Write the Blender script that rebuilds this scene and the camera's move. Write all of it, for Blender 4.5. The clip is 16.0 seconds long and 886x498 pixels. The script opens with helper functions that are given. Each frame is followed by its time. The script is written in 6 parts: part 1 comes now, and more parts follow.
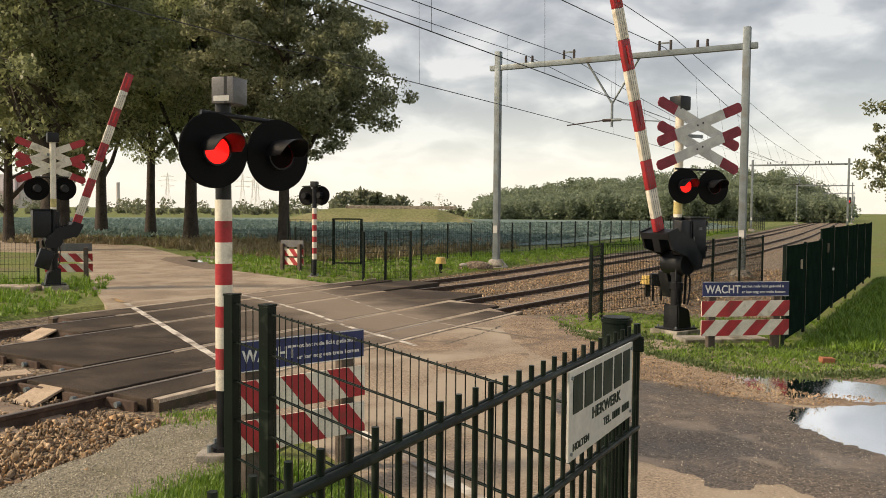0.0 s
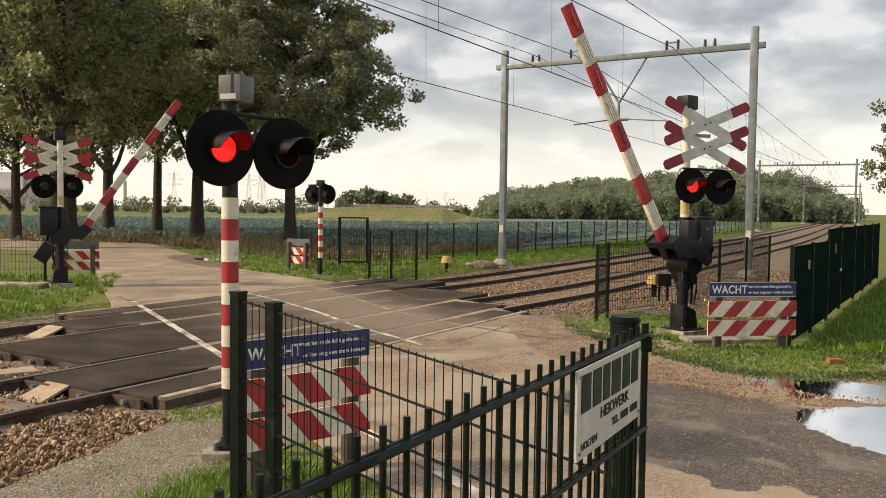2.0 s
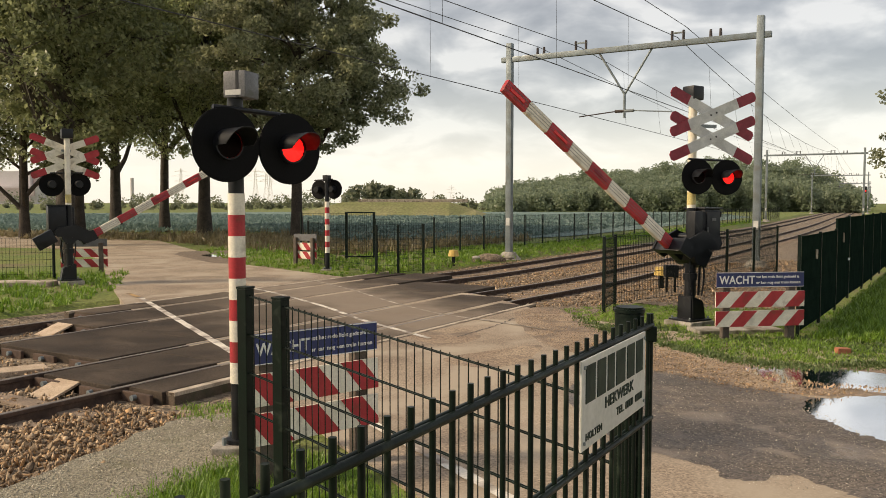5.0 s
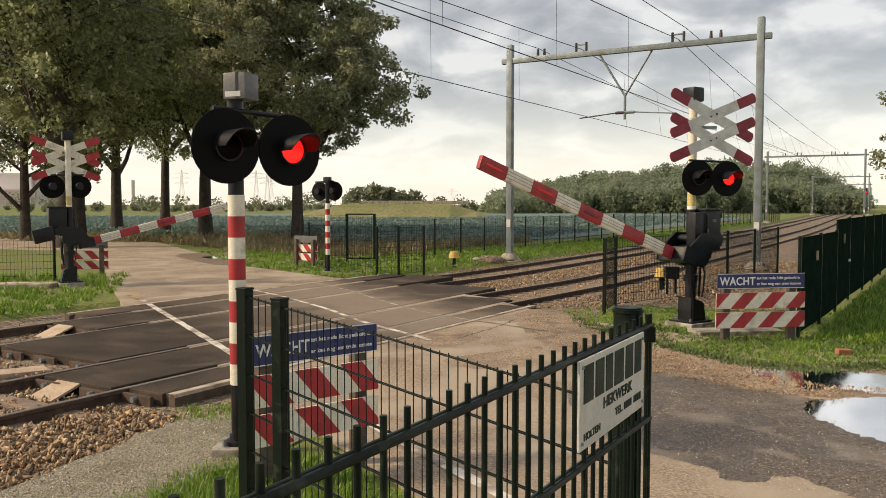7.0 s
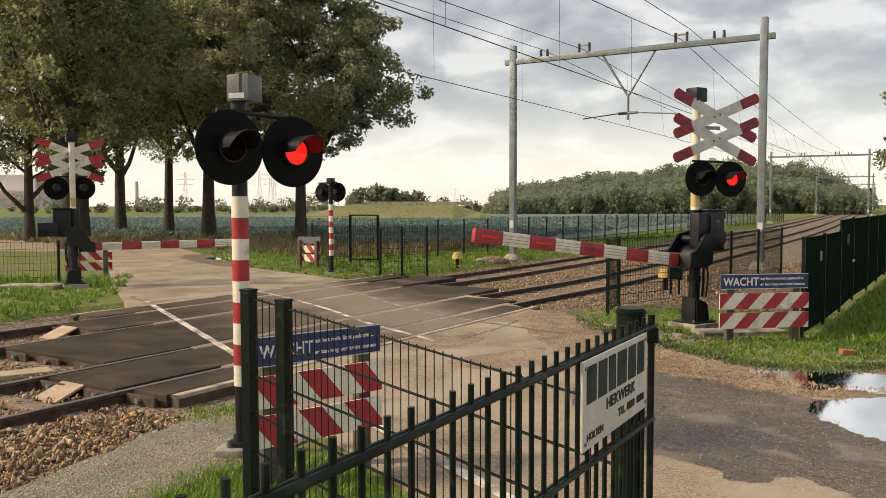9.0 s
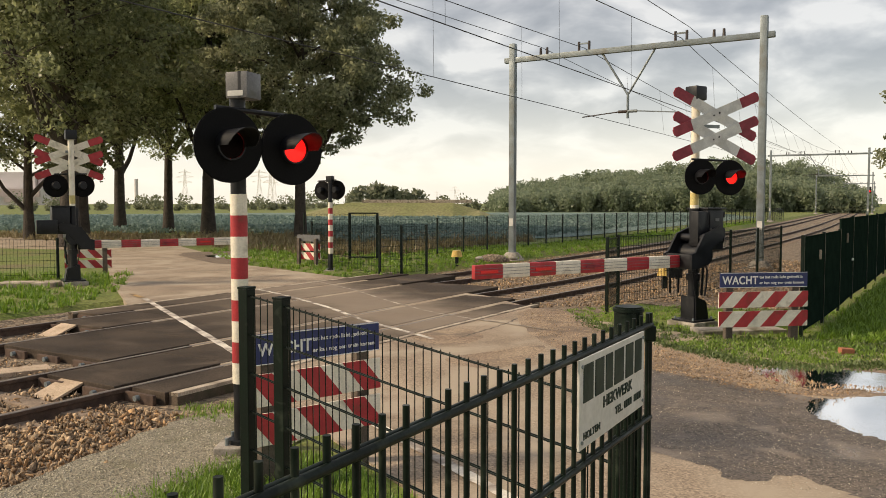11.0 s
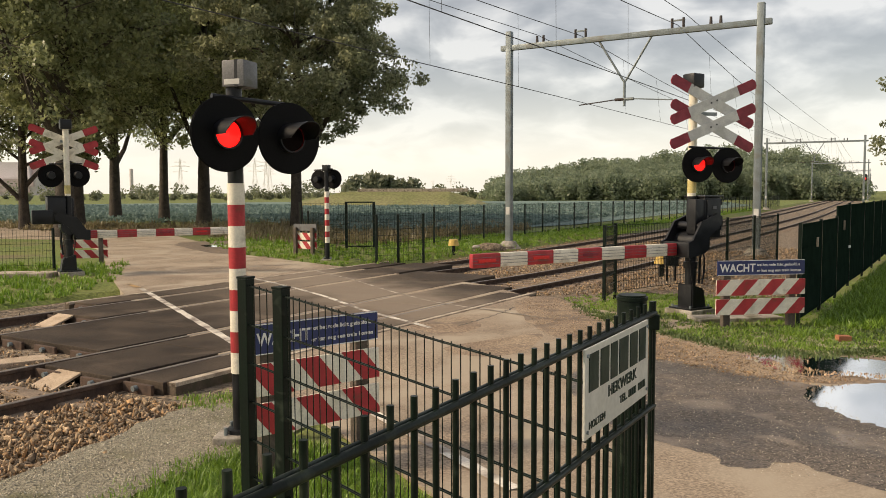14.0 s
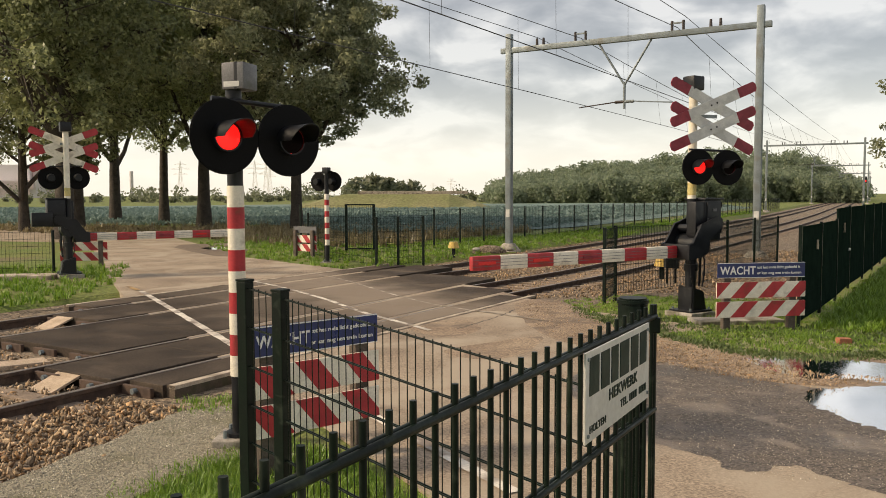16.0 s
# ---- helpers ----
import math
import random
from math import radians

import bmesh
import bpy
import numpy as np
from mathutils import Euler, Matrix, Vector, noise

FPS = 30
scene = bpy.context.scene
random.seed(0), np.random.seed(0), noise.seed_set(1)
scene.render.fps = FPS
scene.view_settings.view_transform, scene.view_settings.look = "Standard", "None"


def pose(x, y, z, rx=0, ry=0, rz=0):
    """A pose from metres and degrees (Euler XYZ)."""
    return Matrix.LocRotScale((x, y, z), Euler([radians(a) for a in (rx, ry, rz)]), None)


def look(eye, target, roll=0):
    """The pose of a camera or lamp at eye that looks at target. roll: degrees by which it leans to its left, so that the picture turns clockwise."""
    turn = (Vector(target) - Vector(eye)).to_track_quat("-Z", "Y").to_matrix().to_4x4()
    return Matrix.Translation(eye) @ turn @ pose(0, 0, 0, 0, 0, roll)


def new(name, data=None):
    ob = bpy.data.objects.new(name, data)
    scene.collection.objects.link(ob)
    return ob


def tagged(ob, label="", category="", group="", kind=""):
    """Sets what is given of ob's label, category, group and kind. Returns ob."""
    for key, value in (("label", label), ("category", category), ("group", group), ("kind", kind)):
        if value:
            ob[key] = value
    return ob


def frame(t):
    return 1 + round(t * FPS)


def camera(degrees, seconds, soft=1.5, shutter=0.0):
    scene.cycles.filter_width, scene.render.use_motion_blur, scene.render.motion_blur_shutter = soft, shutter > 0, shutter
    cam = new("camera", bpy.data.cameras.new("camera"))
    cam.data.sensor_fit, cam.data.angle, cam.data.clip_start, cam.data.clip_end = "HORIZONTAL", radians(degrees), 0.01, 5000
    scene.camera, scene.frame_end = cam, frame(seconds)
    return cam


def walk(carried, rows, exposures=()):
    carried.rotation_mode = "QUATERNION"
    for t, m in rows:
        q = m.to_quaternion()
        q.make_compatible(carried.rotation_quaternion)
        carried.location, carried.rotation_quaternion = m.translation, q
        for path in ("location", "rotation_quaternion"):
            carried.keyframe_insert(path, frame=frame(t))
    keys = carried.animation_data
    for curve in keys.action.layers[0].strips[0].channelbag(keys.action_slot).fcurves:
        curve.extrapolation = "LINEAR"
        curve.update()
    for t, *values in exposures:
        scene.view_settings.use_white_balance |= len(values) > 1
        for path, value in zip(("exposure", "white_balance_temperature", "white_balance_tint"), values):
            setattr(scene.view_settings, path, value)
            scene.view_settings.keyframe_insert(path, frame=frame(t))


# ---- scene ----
cam = camera(56.9, 16.0, soft=0.9)
PATH = [
    (0, (-0.01, 0.006, 2.16), (0.023, 2.003, 2.064), 0.5),
    (0.5, (-0.009, 0.014, 2.158), (0.018, 2.012, 2.064), 0.5),
    (1, (-0.012, 0.012, 2.157), (0.013, 2.009, 2.062), 0.5),
    (1.5, (-0.013, 0.02, 2.155), (0.01, 2.018, 2.059), 0.7),
    (2, (-0.015, 0.019, 2.156), (0.004, 2.016, 2.058), 0.7),
    (2.5, (-0.016, 0.013, 2.159), (-0.005, 2.01, 2.056), 0.5),
    (3, (-0.016, 0.006, 2.156), (-0.009, 2.003, 2.048), 0.3),
    (3.5, (-0.016, 0.005, 2.159), (-0.011, 2.002, 2.048), 0.2),
    (4, (-0.013, 0.01, 2.155), (-0.009, 2.007, 2.041), 0.2),
    (6.5, (-0.001, 0.002, 2.151), (-0.002, 1.999, 2.041), -0.2),
    (7, (0.001, 0.008, 2.149), (0.001, 2.005, 2.04), 0.0),
    (7.5, (0.004, 0.002, 2.153), (0.001, 1.999, 2.044), 0.0),
    (8, (0.003, -0.004, 2.152), (-0.001, 1.993, 2.042), 0.0),
    (8.5, (0.001, -0.013, 2.153), (-0.005, 1.985, 2.045), 0.0),
    (9, (0.001, -0.001, 2.151), (-0.007, 1.996, 2.044), -0.1),
    (11.5, (0.009, 0.005, 2.15), (0.002, 2.001, 2.034), -0.0),
    (12, (0.0, 0.011, 2.148), (-0.005, 2.007, 2.02), -0.1),
    (12.5, (-0.005, 0.008, 2.152), (-0.008, 2.003, 2.016), -0.1),
    (13, (-0.008, 0.022, 2.148), (-0.005, 2.017, 2.008), -0.1),
    (13.5, (-0.012, 0.017, 2.147), (-0.009, 2.012, 2.005), -0.2),
    (14, (-0.011, 0.023, 2.149), (-0.009, 2.019, 2.01), -0.2),
    (14.5, (-0.016, 0.03, 2.149), (-0.015, 2.025, 2.017), -0.1),
    (15, (-0.015, 0.028, 2.148), (-0.016, 2.024, 2.021), -0.1),
    (15.5, (-0.016, 0.035, 2.149), (-0.017, 2.031, 2.021), -0.2),
    (16, (-0.01, 0.036, 2.149), (-0.008, 2.032, 2.016), -0.2),
]
walk(cam, [(t, look(eye, target, roll)) for t, eye, target, roll in PATH], exposures=[(0, 0.39, 7450, 11), (16, 0.39, 7450, 11)])

# ---- world, sun, exposure ----
world = bpy.data.worlds.new("overcast_sky")
scene.world = world
world.use_nodes = True
wt = world.node_tree
wt.nodes.clear()


def wn(kind, **kw):
    n = wt.nodes.new(kind)
    for k, v in kw.items():
        n.inputs[k].default_value = v
    return n


def wmath(op, a, b=None):
    n = wt.nodes.new("ShaderNodeMath")
    n.operation = op
    for i, v in enumerate((a, b)):
        if v is None:
            continue
        if isinstance(v, (int, float)):
            n.inputs[i].default_value = v
        else:
            wt.links.new(v, n.inputs[i])
    return n.outputs[0]


def wramp(fac, stops):
    n = wt.nodes.new("ShaderNodeValToRGB")
    while len(n.color_ramp.elements) < len(stops):
        n.color_ramp.elements.new(0.5)
    for e, (p, c) in zip(n.color_ramp.elements, stops):
        e.position, e.color = p, (*c, 1)
    wt.links.new(fac, n.inputs[0])
    return n.outputs[0]


def wmix(mode, fac, a, b):
    n = wt.nodes.new("ShaderNodeMix")
    n.data_type, n.blend_type = "RGBA", mode
    if isinstance(fac, (int, float)):
        n.inputs[0].default_value = fac
    else:
        wt.links.new(fac, n.inputs[0])
    wt.links.new(a, n.inputs[6])
    wt.links.new(b, n.inputs[7])
    return n.outputs[2]


SUN_ELEV, SUN_AZ = 34.0, -98.0
sky = wt.nodes.new("ShaderNodeTexSky")
sky.sky_type, sky.sun_disc = "NISHITA", False
sky.sun_elevation, sky.sun_rotation = radians(SUN_ELEV), radians(SUN_AZ)
sky_bg = wn("ShaderNodeBackground", Strength=0.04)
wt.links.new(sky.outputs[0], sky_bg.inputs[0])
tc = wn("ShaderNodeTexCoord")
sep = wn("ShaderNodeSeparateXYZ")
wt.links.new(tc.outputs["Generated"], sep.inputs[0])
up = wmath("MAXIMUM", sep.outputs[2], 0.0)
# cloud layers flattened towards the horizon as seen from below
den = wmath("ADD", up, 0.34)
cx, cy = wmath("ADD", wmath("DIVIDE", sep.outputs[0], den), 3.7), wmath("ADD", wmath("DIVIDE", sep.outputs[1], den), 1.3)
comb = wn("ShaderNodeCombineXYZ")
wt.links.new(cx, comb.inputs[0])
wt.links.new(cy, comb.inputs[1])
n1 = wn("ShaderNodeTexNoise", Scale=4.2, Detail=8.0, Roughness=0.5, Distortion=0.25)
n2 = wn("ShaderNodeTexNoise", Scale=1.0, Detail=3.0, Roughness=0.5)
wt.links.new(comb.outputs[0], n1.inputs["Vector"])
wt.links.new(comb.outputs[0], n2.inputs["Vector"])
cloud = wmath("ADD", wmath("MULTIPLY", n1.outputs[0], 0.75), wmath("MULTIPLY", n2.outputs[0], 0.25))
cloud_col = wramp(cloud, [(0.43, (0.185, 0.191, 0.213)), (0.485, (0.255, 0.264, 0.29)), (0.53, (0.345, 0.356, 0.382)), (0.59, (0.51, 0.522, 0.545))])
glow_col = wramp(up, [(0.0, (0.66, 0.66, 0.65)), (0.05, (0.66, 0.67, 0.68)), (0.14, (0.48, 0.50, 0.53)), (0.4, (0.35, 0.37, 0.41))])
glow_fac = wramp(up, [(0.0, (0.95, 0.95, 0.95)), (0.05, (0.75, 0.75, 0.75)), (0.16, (0.12, 0.12, 0.12)), (0.3, (0.0, 0.0, 0.0))])
col = wmix("MIX", glow_fac, cloud_col, glow_col)
cloud_bg = wn("ShaderNodeBackground", Strength=0.97)
wt.links.new(col, cloud_bg.inputs[0])
add = wn("ShaderNodeAddShader")
wt.links.new(sky_bg.outputs[0], add.inputs[0])
wt.links.new(cloud_bg.outputs[0], add.inputs[1])
wout = wn("ShaderNodeOutputWorld")
wt.links.new(add.outputs[0], wout.inputs[0])

sun_data = bpy.data.lights.new("sun", "SUN")
sun_data.energy, sun_data.angle, sun_data.color = 3.0, radians(9), (1.0, 0.86, 0.68)
sun = new("sun", sun_data)
sun_dir = Vector((math.sin(radians(SUN_AZ)) * math.cos(radians(SUN_ELEV)), math.cos(radians(SUN_AZ)) * math.cos(radians(SUN_ELEV)), math.sin(radians(SUN_ELEV))))
sun.matrix_world = look(sun_dir * 60, (0, 0, 0))


# ---- materials ----
def mat(name, a, b=None, rough=0.6, metal=0.0, scale=8.0, fine=60.0, bump=0.15, spread=0.25, dirt=None, dirt_amount=0.3, dirt_scale=1.5, spec=0.5, sheen=0.12, islands=0.0, objects=0.0, coat=0.0, depth=0.01, speck=0.0, speck_scale=55.0, hues=()):
    """Two-scale procedural surface: colour a to b by coarse noise, fine grain, dirt patches, bump."""
    m = bpy.data.materials.new(name)
    m.use_nodes = True
    nt = m.node_tree
    bsdf = nt.nodes["Principled BSDF"]
    L = nt.links.new
    b = b or tuple(c * 0.75 for c in a)
    geo = nt.nodes.new("ShaderNodeTexCoord")
    big = nt.nodes.new("ShaderNodeTexNoise")
    big.inputs["Scale"].default_value, big.inputs["Detail"].default_value = scale, 5
    sm = nt.nodes.new("ShaderNodeTexNoise")
    sm.inputs["Scale"].default_value, sm.inputs["Detail"].default_value = fine, 4
    for n in (big, sm):
        L(geo.outputs["Object"], n.inputs["Vector"])
    ramp = nt.nodes.new("ShaderNodeValToRGB")
    ramp.color_ramp.elements[0].position, ramp.color_ramp.elements[0].color = 0.5 - spread * 0.6, (*a, 1)
    ramp.color_ramp.elements[1].position, ramp.color_ramp.elements[1].color = 0.5 + spread * 0.6, (*b, 1)
    L(big.outputs[0], ramp.inputs[0])
    colour = ramp.outputs[0]

    def mix(mode, fac, c1, c2):
        n = nt.nodes.new("ShaderNodeMix")
        n.data_type, n.blend_type = "RGBA", mode
        for sock, v in ((n.inputs[0], fac), (n.inputs[6], c1), (n.inputs[7], c2)):
            if isinstance(v, (int, float)):
                sock.default_value = v
            elif isinstance(v, tuple):
                sock.default_value = (*v, 1)
            else:
                L(v, sock)
        return n.outputs[2]

    grain = nt.nodes.new("ShaderNodeMapRange")
    grain.inputs["From Min"].default_value, grain.inputs["From Max"].default_value = 0.3, 0.7
    grain.inputs["To Min"].default_value, grain.inputs["To Max"].default_value = 1 - spread, 1 + spread
    L(sm.outputs[0], grain.inputs[0])
    colour = mix("MULTIPLY", 1.0, colour, grain.outputs[0])
    if speck:
        vo = nt.nodes.new("ShaderNodeTexVoronoi")
        vo.inputs["Scale"].default_value = speck_scale
        L(geo.outputs["Object"], vo.inputs["Vector"])
        sp = nt.nodes.new("ShaderNodeSeparateColor")
        L(vo.outputs["Color"], sp.inputs[0])
        sr = nt.nodes.new("ShaderNodeMapRange")
        sr.inputs["To Min"].default_value, sr.inputs["To Max"].default_value = 1 - speck, 1 + speck
        L(sp.outputs[0], sr.inputs[0])
        colour = mix("MULTIPLY", 1.0, colour, sr.outputs[0])
    if dirt:
        dn = nt.nodes.new("ShaderNodeTexNoise")
        dn.inputs["Scale"].default_value, dn.inputs["Detail"].default_value, dn.inputs["Distortion"].default_value = dirt_scale, 7, 0.6
        L(geo.outputs["Object"], dn.inputs["Vector"])
        dr = nt.nodes.new("ShaderNodeMapRange")
        dr.inputs["From Min"].default_value, dr.inputs["From Max"].default_value = 0.62 - dirt_amount * 0.4, 0.74 - dirt_amount * 0.3
        L(dn.outputs[0], dr.inputs[0])
        colour = mix("MIX", dr.outputs[0], colour, dirt)
    if islands or objects:
        src = nt.nodes.new("ShaderNodeNewGeometry").outputs["Random Per Island"] if islands else nt.nodes.new("ShaderNodeObjectInfo").outputs["Random"]
        ir = nt.nodes.new("ShaderNodeMapRange")
        amt = islands or objects
        ir.inputs["To Min"].default_value, ir.inputs["To Max"].default_value = 1 - amt, 1 + amt
        L(src, ir.inputs[0])
        colour = mix("MULTIPLY", 1.0, colour, ir.outputs[0])
        if hues:
            hr = nt.nodes.new("ShaderNodeValToRGB")
            hr.color_ramp.interpolation = "CONSTANT"
            while len(hr.color_ramp.elements) < len(hues):
                hr.color_ramp.elements.new(0.5)
            for k, (e, c) in enumerate(zip(hr.color_ramp.elements, hues)):
                e.position, e.color = k / len(hues), (*c, 1)
            wob = nt.nodes.new("ShaderNodeMath")
            wob.operation = "MULTIPLY"
            wob.inputs[1].default_value = 7.31
            L(src, wob.inputs[0])
            fr = nt.nodes.new("ShaderNodeMath")
            fr.operation = "FRACT"
            L(wob.outputs[0], fr.inputs[0])
            L(fr.outputs[0], hr.inputs[0])
            colour = mix("MULTIPLY", 1.0, colour, hr.outputs[0])
    L(colour, bsdf.inputs["Base Color"])
    rr = nt.nodes.new("ShaderNodeMapRange")
    rr.inputs["From Min"].default_value, rr.inputs["From Max"].default_value = 0.3, 0.7
    rr.inputs["To Min"].default_value, rr.inputs["To Max"].default_value = max(0.03, rough - sheen), min(1, rough + sheen)
    L(big.outputs[0], rr.inputs[0])
    L(rr.outputs[0], bsdf.inputs["Roughness"])
    bsdf.inputs["Metallic"].default_value = metal
    bsdf.inputs["Specular IOR Level"].default_value = spec
    bsdf.inputs["Coat Weight"].default_value = coat
    if bump:
        bp = nt.nodes.new("ShaderNodeBump")
        bp.inputs["Strength"].default_value, bp.inputs["Distance"].default_value = bump, depth
        L(sm.outputs[0], bp.inputs["Height"])
        L(bp.outputs[0], bsdf.inputs["Normal"])
    return m


def lit(name, colour, strength):
    m = bpy.data.materials.new(name)
    m.use_nodes = True
    b = m.node_tree.nodes["Principled BSDF"]
    b.inputs["Base Color"].default_value = (*colour, 1)
    b.inputs["Emission Color"].default_value = (*colour, 1)
    b.inputs["Emission Strength"].default_value = strength
    b.inputs["Roughness"].default_value = 0.3
    return m


def leafy(name, a, b, amount=0.35, through_light=0.5):
    """Leaves: colour varies leaf by leaf and lets some light through."""
    m = bpy.data.materials.new(name)
    m.use_nodes = True
    nt = m.node_tree
    bsdf = nt.nodes["Principled BSDF"]
    g = nt.nodes.new("ShaderNodeNewGeometry")
    t = nt.nodes.new("ShaderNodeTexCoord")
    n = nt.nodes.new("ShaderNodeTexNoise")
    n.inputs["Scale"].default_value, n.inputs["Detail"].default_value = amount, 4
    nt.links.new(t.outputs["Object"], n.inputs["Vector"])
    mx = nt.nodes.new("ShaderNodeMath")
    mx.operation = "MULTIPLY_ADD"
    mx.inputs[1].default_value, mx.inputs[2].default_value = 0.55, -0.02
    nt.links.new(g.outputs["Random Per Island"], mx.inputs[0])
    ad = nt.nodes.new("ShaderNodeMath")
    ad.operation = "MULTIPLY_ADD"
    ad.inputs[1].default_value = 0.5
    nt.links.new(n.outputs[0], ad.inputs[0])
    nt.links.new(mx.outputs[0], ad.inputs[2])
    r = nt.nodes.new("ShaderNodeValToRGB")
    r.color_ramp.elements[0].position, r.color_ramp.elements[0].color = 0.2, (*a, 1)
    r.color_ramp.elements[1].position, r.color_ramp.elements[1].color = 0.8, (*b, 1)
    nt.links.new(ad.outputs[0], r.inputs[0])
    nt.links.new(r.outputs[0], bsdf.inputs["Base Color"])
    bsdf.inputs["Roughness"].default_value = 0.42
    bsdf.inputs["Specular IOR Level"].default_value = 0.5
    tr = nt.nodes.new("ShaderNodeBsdfTranslucent")
    nt.links.new(r.outputs[0], tr.inputs[0])
    ms = nt.nodes.new("ShaderNodeMixShader")
    ms.inputs[0].default_value = through_light
    nt.links.new(bsdf.outputs[0], ms.inputs[1])
    nt.links.new(tr.outputs[0], ms.inputs[2])
    nt.links.new(ms.outputs[0], nt.nodes["Material Output"].inputs[0])
    return m


M_ASPHALT = mat("old_asphalt", (0.235, 0.18, 0.131), (0.37, 0.292, 0.216), speck=0.28, speck_scale=60.0, rough=0.82, scale=0.7, fine=42, bump=0.7, spread=0.3, dirt=(0.40, 0.33, 0.25), dirt_amount=0.42, dirt_scale=0.8, depth=0.008, spec=0.3)
M_DAMP = mat("damp_asphalt", (0.06, 0.048, 0.039), (0.16, 0.128, 0.1), speck=0.6, speck_scale=48.0, rough=0.5, sheen=0.26, scale=1.2, fine=48, bump=0.9, spread=0.45, dirt=(0.23, 0.185, 0.145), dirt_amount=0.2, dirt_scale=1.8, depth=0.01)
M_PANEL = mat("crossing_panel", (0.032, 0.024, 0.018), (0.068, 0.052, 0.04), speck=0.25, speck_scale=70.0, spec=0.15, rough=0.8, scale=1.3, fine=60, bump=0.4, spread=0.3, dirt=(0.105, 0.08, 0.06), dirt_amount=0.25, dirt_scale=0.8, objects=0.12)
M_BALLAST = mat("ballast_bed", (0.29, 0.22, 0.15), (0.12, 0.09, 0.064), speck=0.6, speck_scale=20.0, rough=0.95, scale=6, fine=25, bump=1.0, spread=0.5, depth=0.05)
M_STONE = mat("ballast_stone", (0.50, 0.41, 0.31), (0.25, 0.205, 0.155), hues=((1.0, 0.84, 0.66), (0.85, 0.76, 0.66), (1.15, 1.0, 0.82), (0.5, 0.4, 0.32), (0.95, 0.7, 0.46), (1.15, 1.02, 0.86), (0.4, 0.35, 0.31)), rough=0.9, scale=5, fine=60, bump=0.3, spread=0.3, islands=0.45)
M_GRIT = mat("pale_grit", (0.52, 0.47, 0.38), (0.33, 0.29, 0.23), rough=0.9, scale=9, fine=60, bump=0.2, spread=0.2, islands=0.5)
M_GRAVEL = mat("fine_gravel", (0.34, 0.305, 0.225), (0.24, 0.215, 0.155), speck=0.3, speck_scale=80.0, rough=0.95, scale=2, fine=55, bump=1.0, spread=0.45, dirt=(0.16, 0.15, 0.08), dirt_amount=0.25, depth=0.03)
M_SAND = mat("sandy_verge", (0.36, 0.27, 0.185), (0.25, 0.18, 0.125), speck=0.4, speck_scale=45.0, rough=0.95, scale=1.2, fine=45, bump=0.7, spread=0.3, dirt=(0.17, 0.13, 0.10), dirt_amount=0.3, depth=0.02)
M_GRASS_SOIL = mat("meadow", (0.105, 0.16, 0.022), (0.18, 0.19, 0.05), rough=0.95, scale=0.35, fine=14, bump=1.0, spread=0.4, dirt=(0.17, 0.14, 0.07), dirt_amount=0.2, dirt_scale=0.3, depth=0.06)
M_RUST = mat("rusty_rail", (0.10, 0.06, 0.04), (0.055, 0.035, 0.027), rough=0.85, scale=9, fine=80, bump=0.3)
M_RAILTOP = mat("worn_rail_top", (0.26, 0.225, 0.19), (0.18, 0.15, 0.13), rough=0.5, metal=0.3, spec=0.4, scale=4, fine=60, bump=0.05)
M_CONCRETE = mat("weathered_concrete", (0.40, 0.36, 0.31), (0.28, 0.25, 0.21), rough=0.9, scale=4, fine=60, bump=0.4, dirt=(0.13, 0.12, 0.08), dirt_amount=0.3, dirt_scale=3)
M_KERB = mat("pale_concrete_edge", (0.50, 0.42, 0.33), (0.38, 0.31, 0.24), rough=0.9, scale=4, fine=60, bump=0.4, dirt=(0.2, 0.16, 0.12), dirt_amount=0.3, dirt_scale=2)
M_BEAM = mat("stained_beam", (0.11, 0.08, 0.054), (0.065, 0.048, 0.035), rough=0.9, scale=5, fine=60, bump=0.4, spread=0.3, dirt=(0.06, 0.055, 0.03), dirt_amount=0.3, dirt_scale=4)
M_SLEEPER = mat("sleeper_concrete", (0.27, 0.2, 0.145), (0.18, 0.135, 0.1), rough=0.9, scale=4, fine=50, bump=0.4)
M_GREEN = mat("dark_green_coating", (0.007, 0.014, 0.01), (0.005, 0.009, 0.007), spec=0.16, rough=0.42, scale=6, fine=120, bump=0.05, spread=0.2, dirt=(0.03, 0.04, 0.03), dirt_amount=0.06, dirt_scale=9)
M_GREENPANEL = mat("dark_green_screen", (0.012, 0.023, 0.017), (0.0085, 0.017, 0.0125), spec=0.0, rough=0.75, scale=3, fine=60, bump=0.1)
M_BLACK = mat("black_paint", (0.0055, 0.0062, 0.008), (0.01, 0.0112, 0.014), spec=0.35, rough=0.42, scale=5, fine=90, bump=0.08, dirt=(0.03, 0.029, 0.029), dirt_amount=0.1, dirt_scale=4)
M_BLACKMATT = mat("matt_black_plate", (0.003, 0.003, 0.0035), (0.005, 0.005, 0.0055), spec=0.12, rough=0.62, scale=5, fine=60, bump=0.06)
M_RED = mat("red_paint", (0.44, 0.028, 0.036), (0.36, 0.022, 0.03), rough=0.5, scale=6, fine=80, bump=0.04, spread=0.15, dirt=(0.25, 0.04, 0.03), dirt_amount=0.15, dirt_scale=6)
M_DARKRED = mat("dark_red_reflective", (0.27, 0.022, 0.04), (0.2, 0.016, 0.03), rough=0.45, scale=6, fine=80, bump=0.03, spread=0.15)
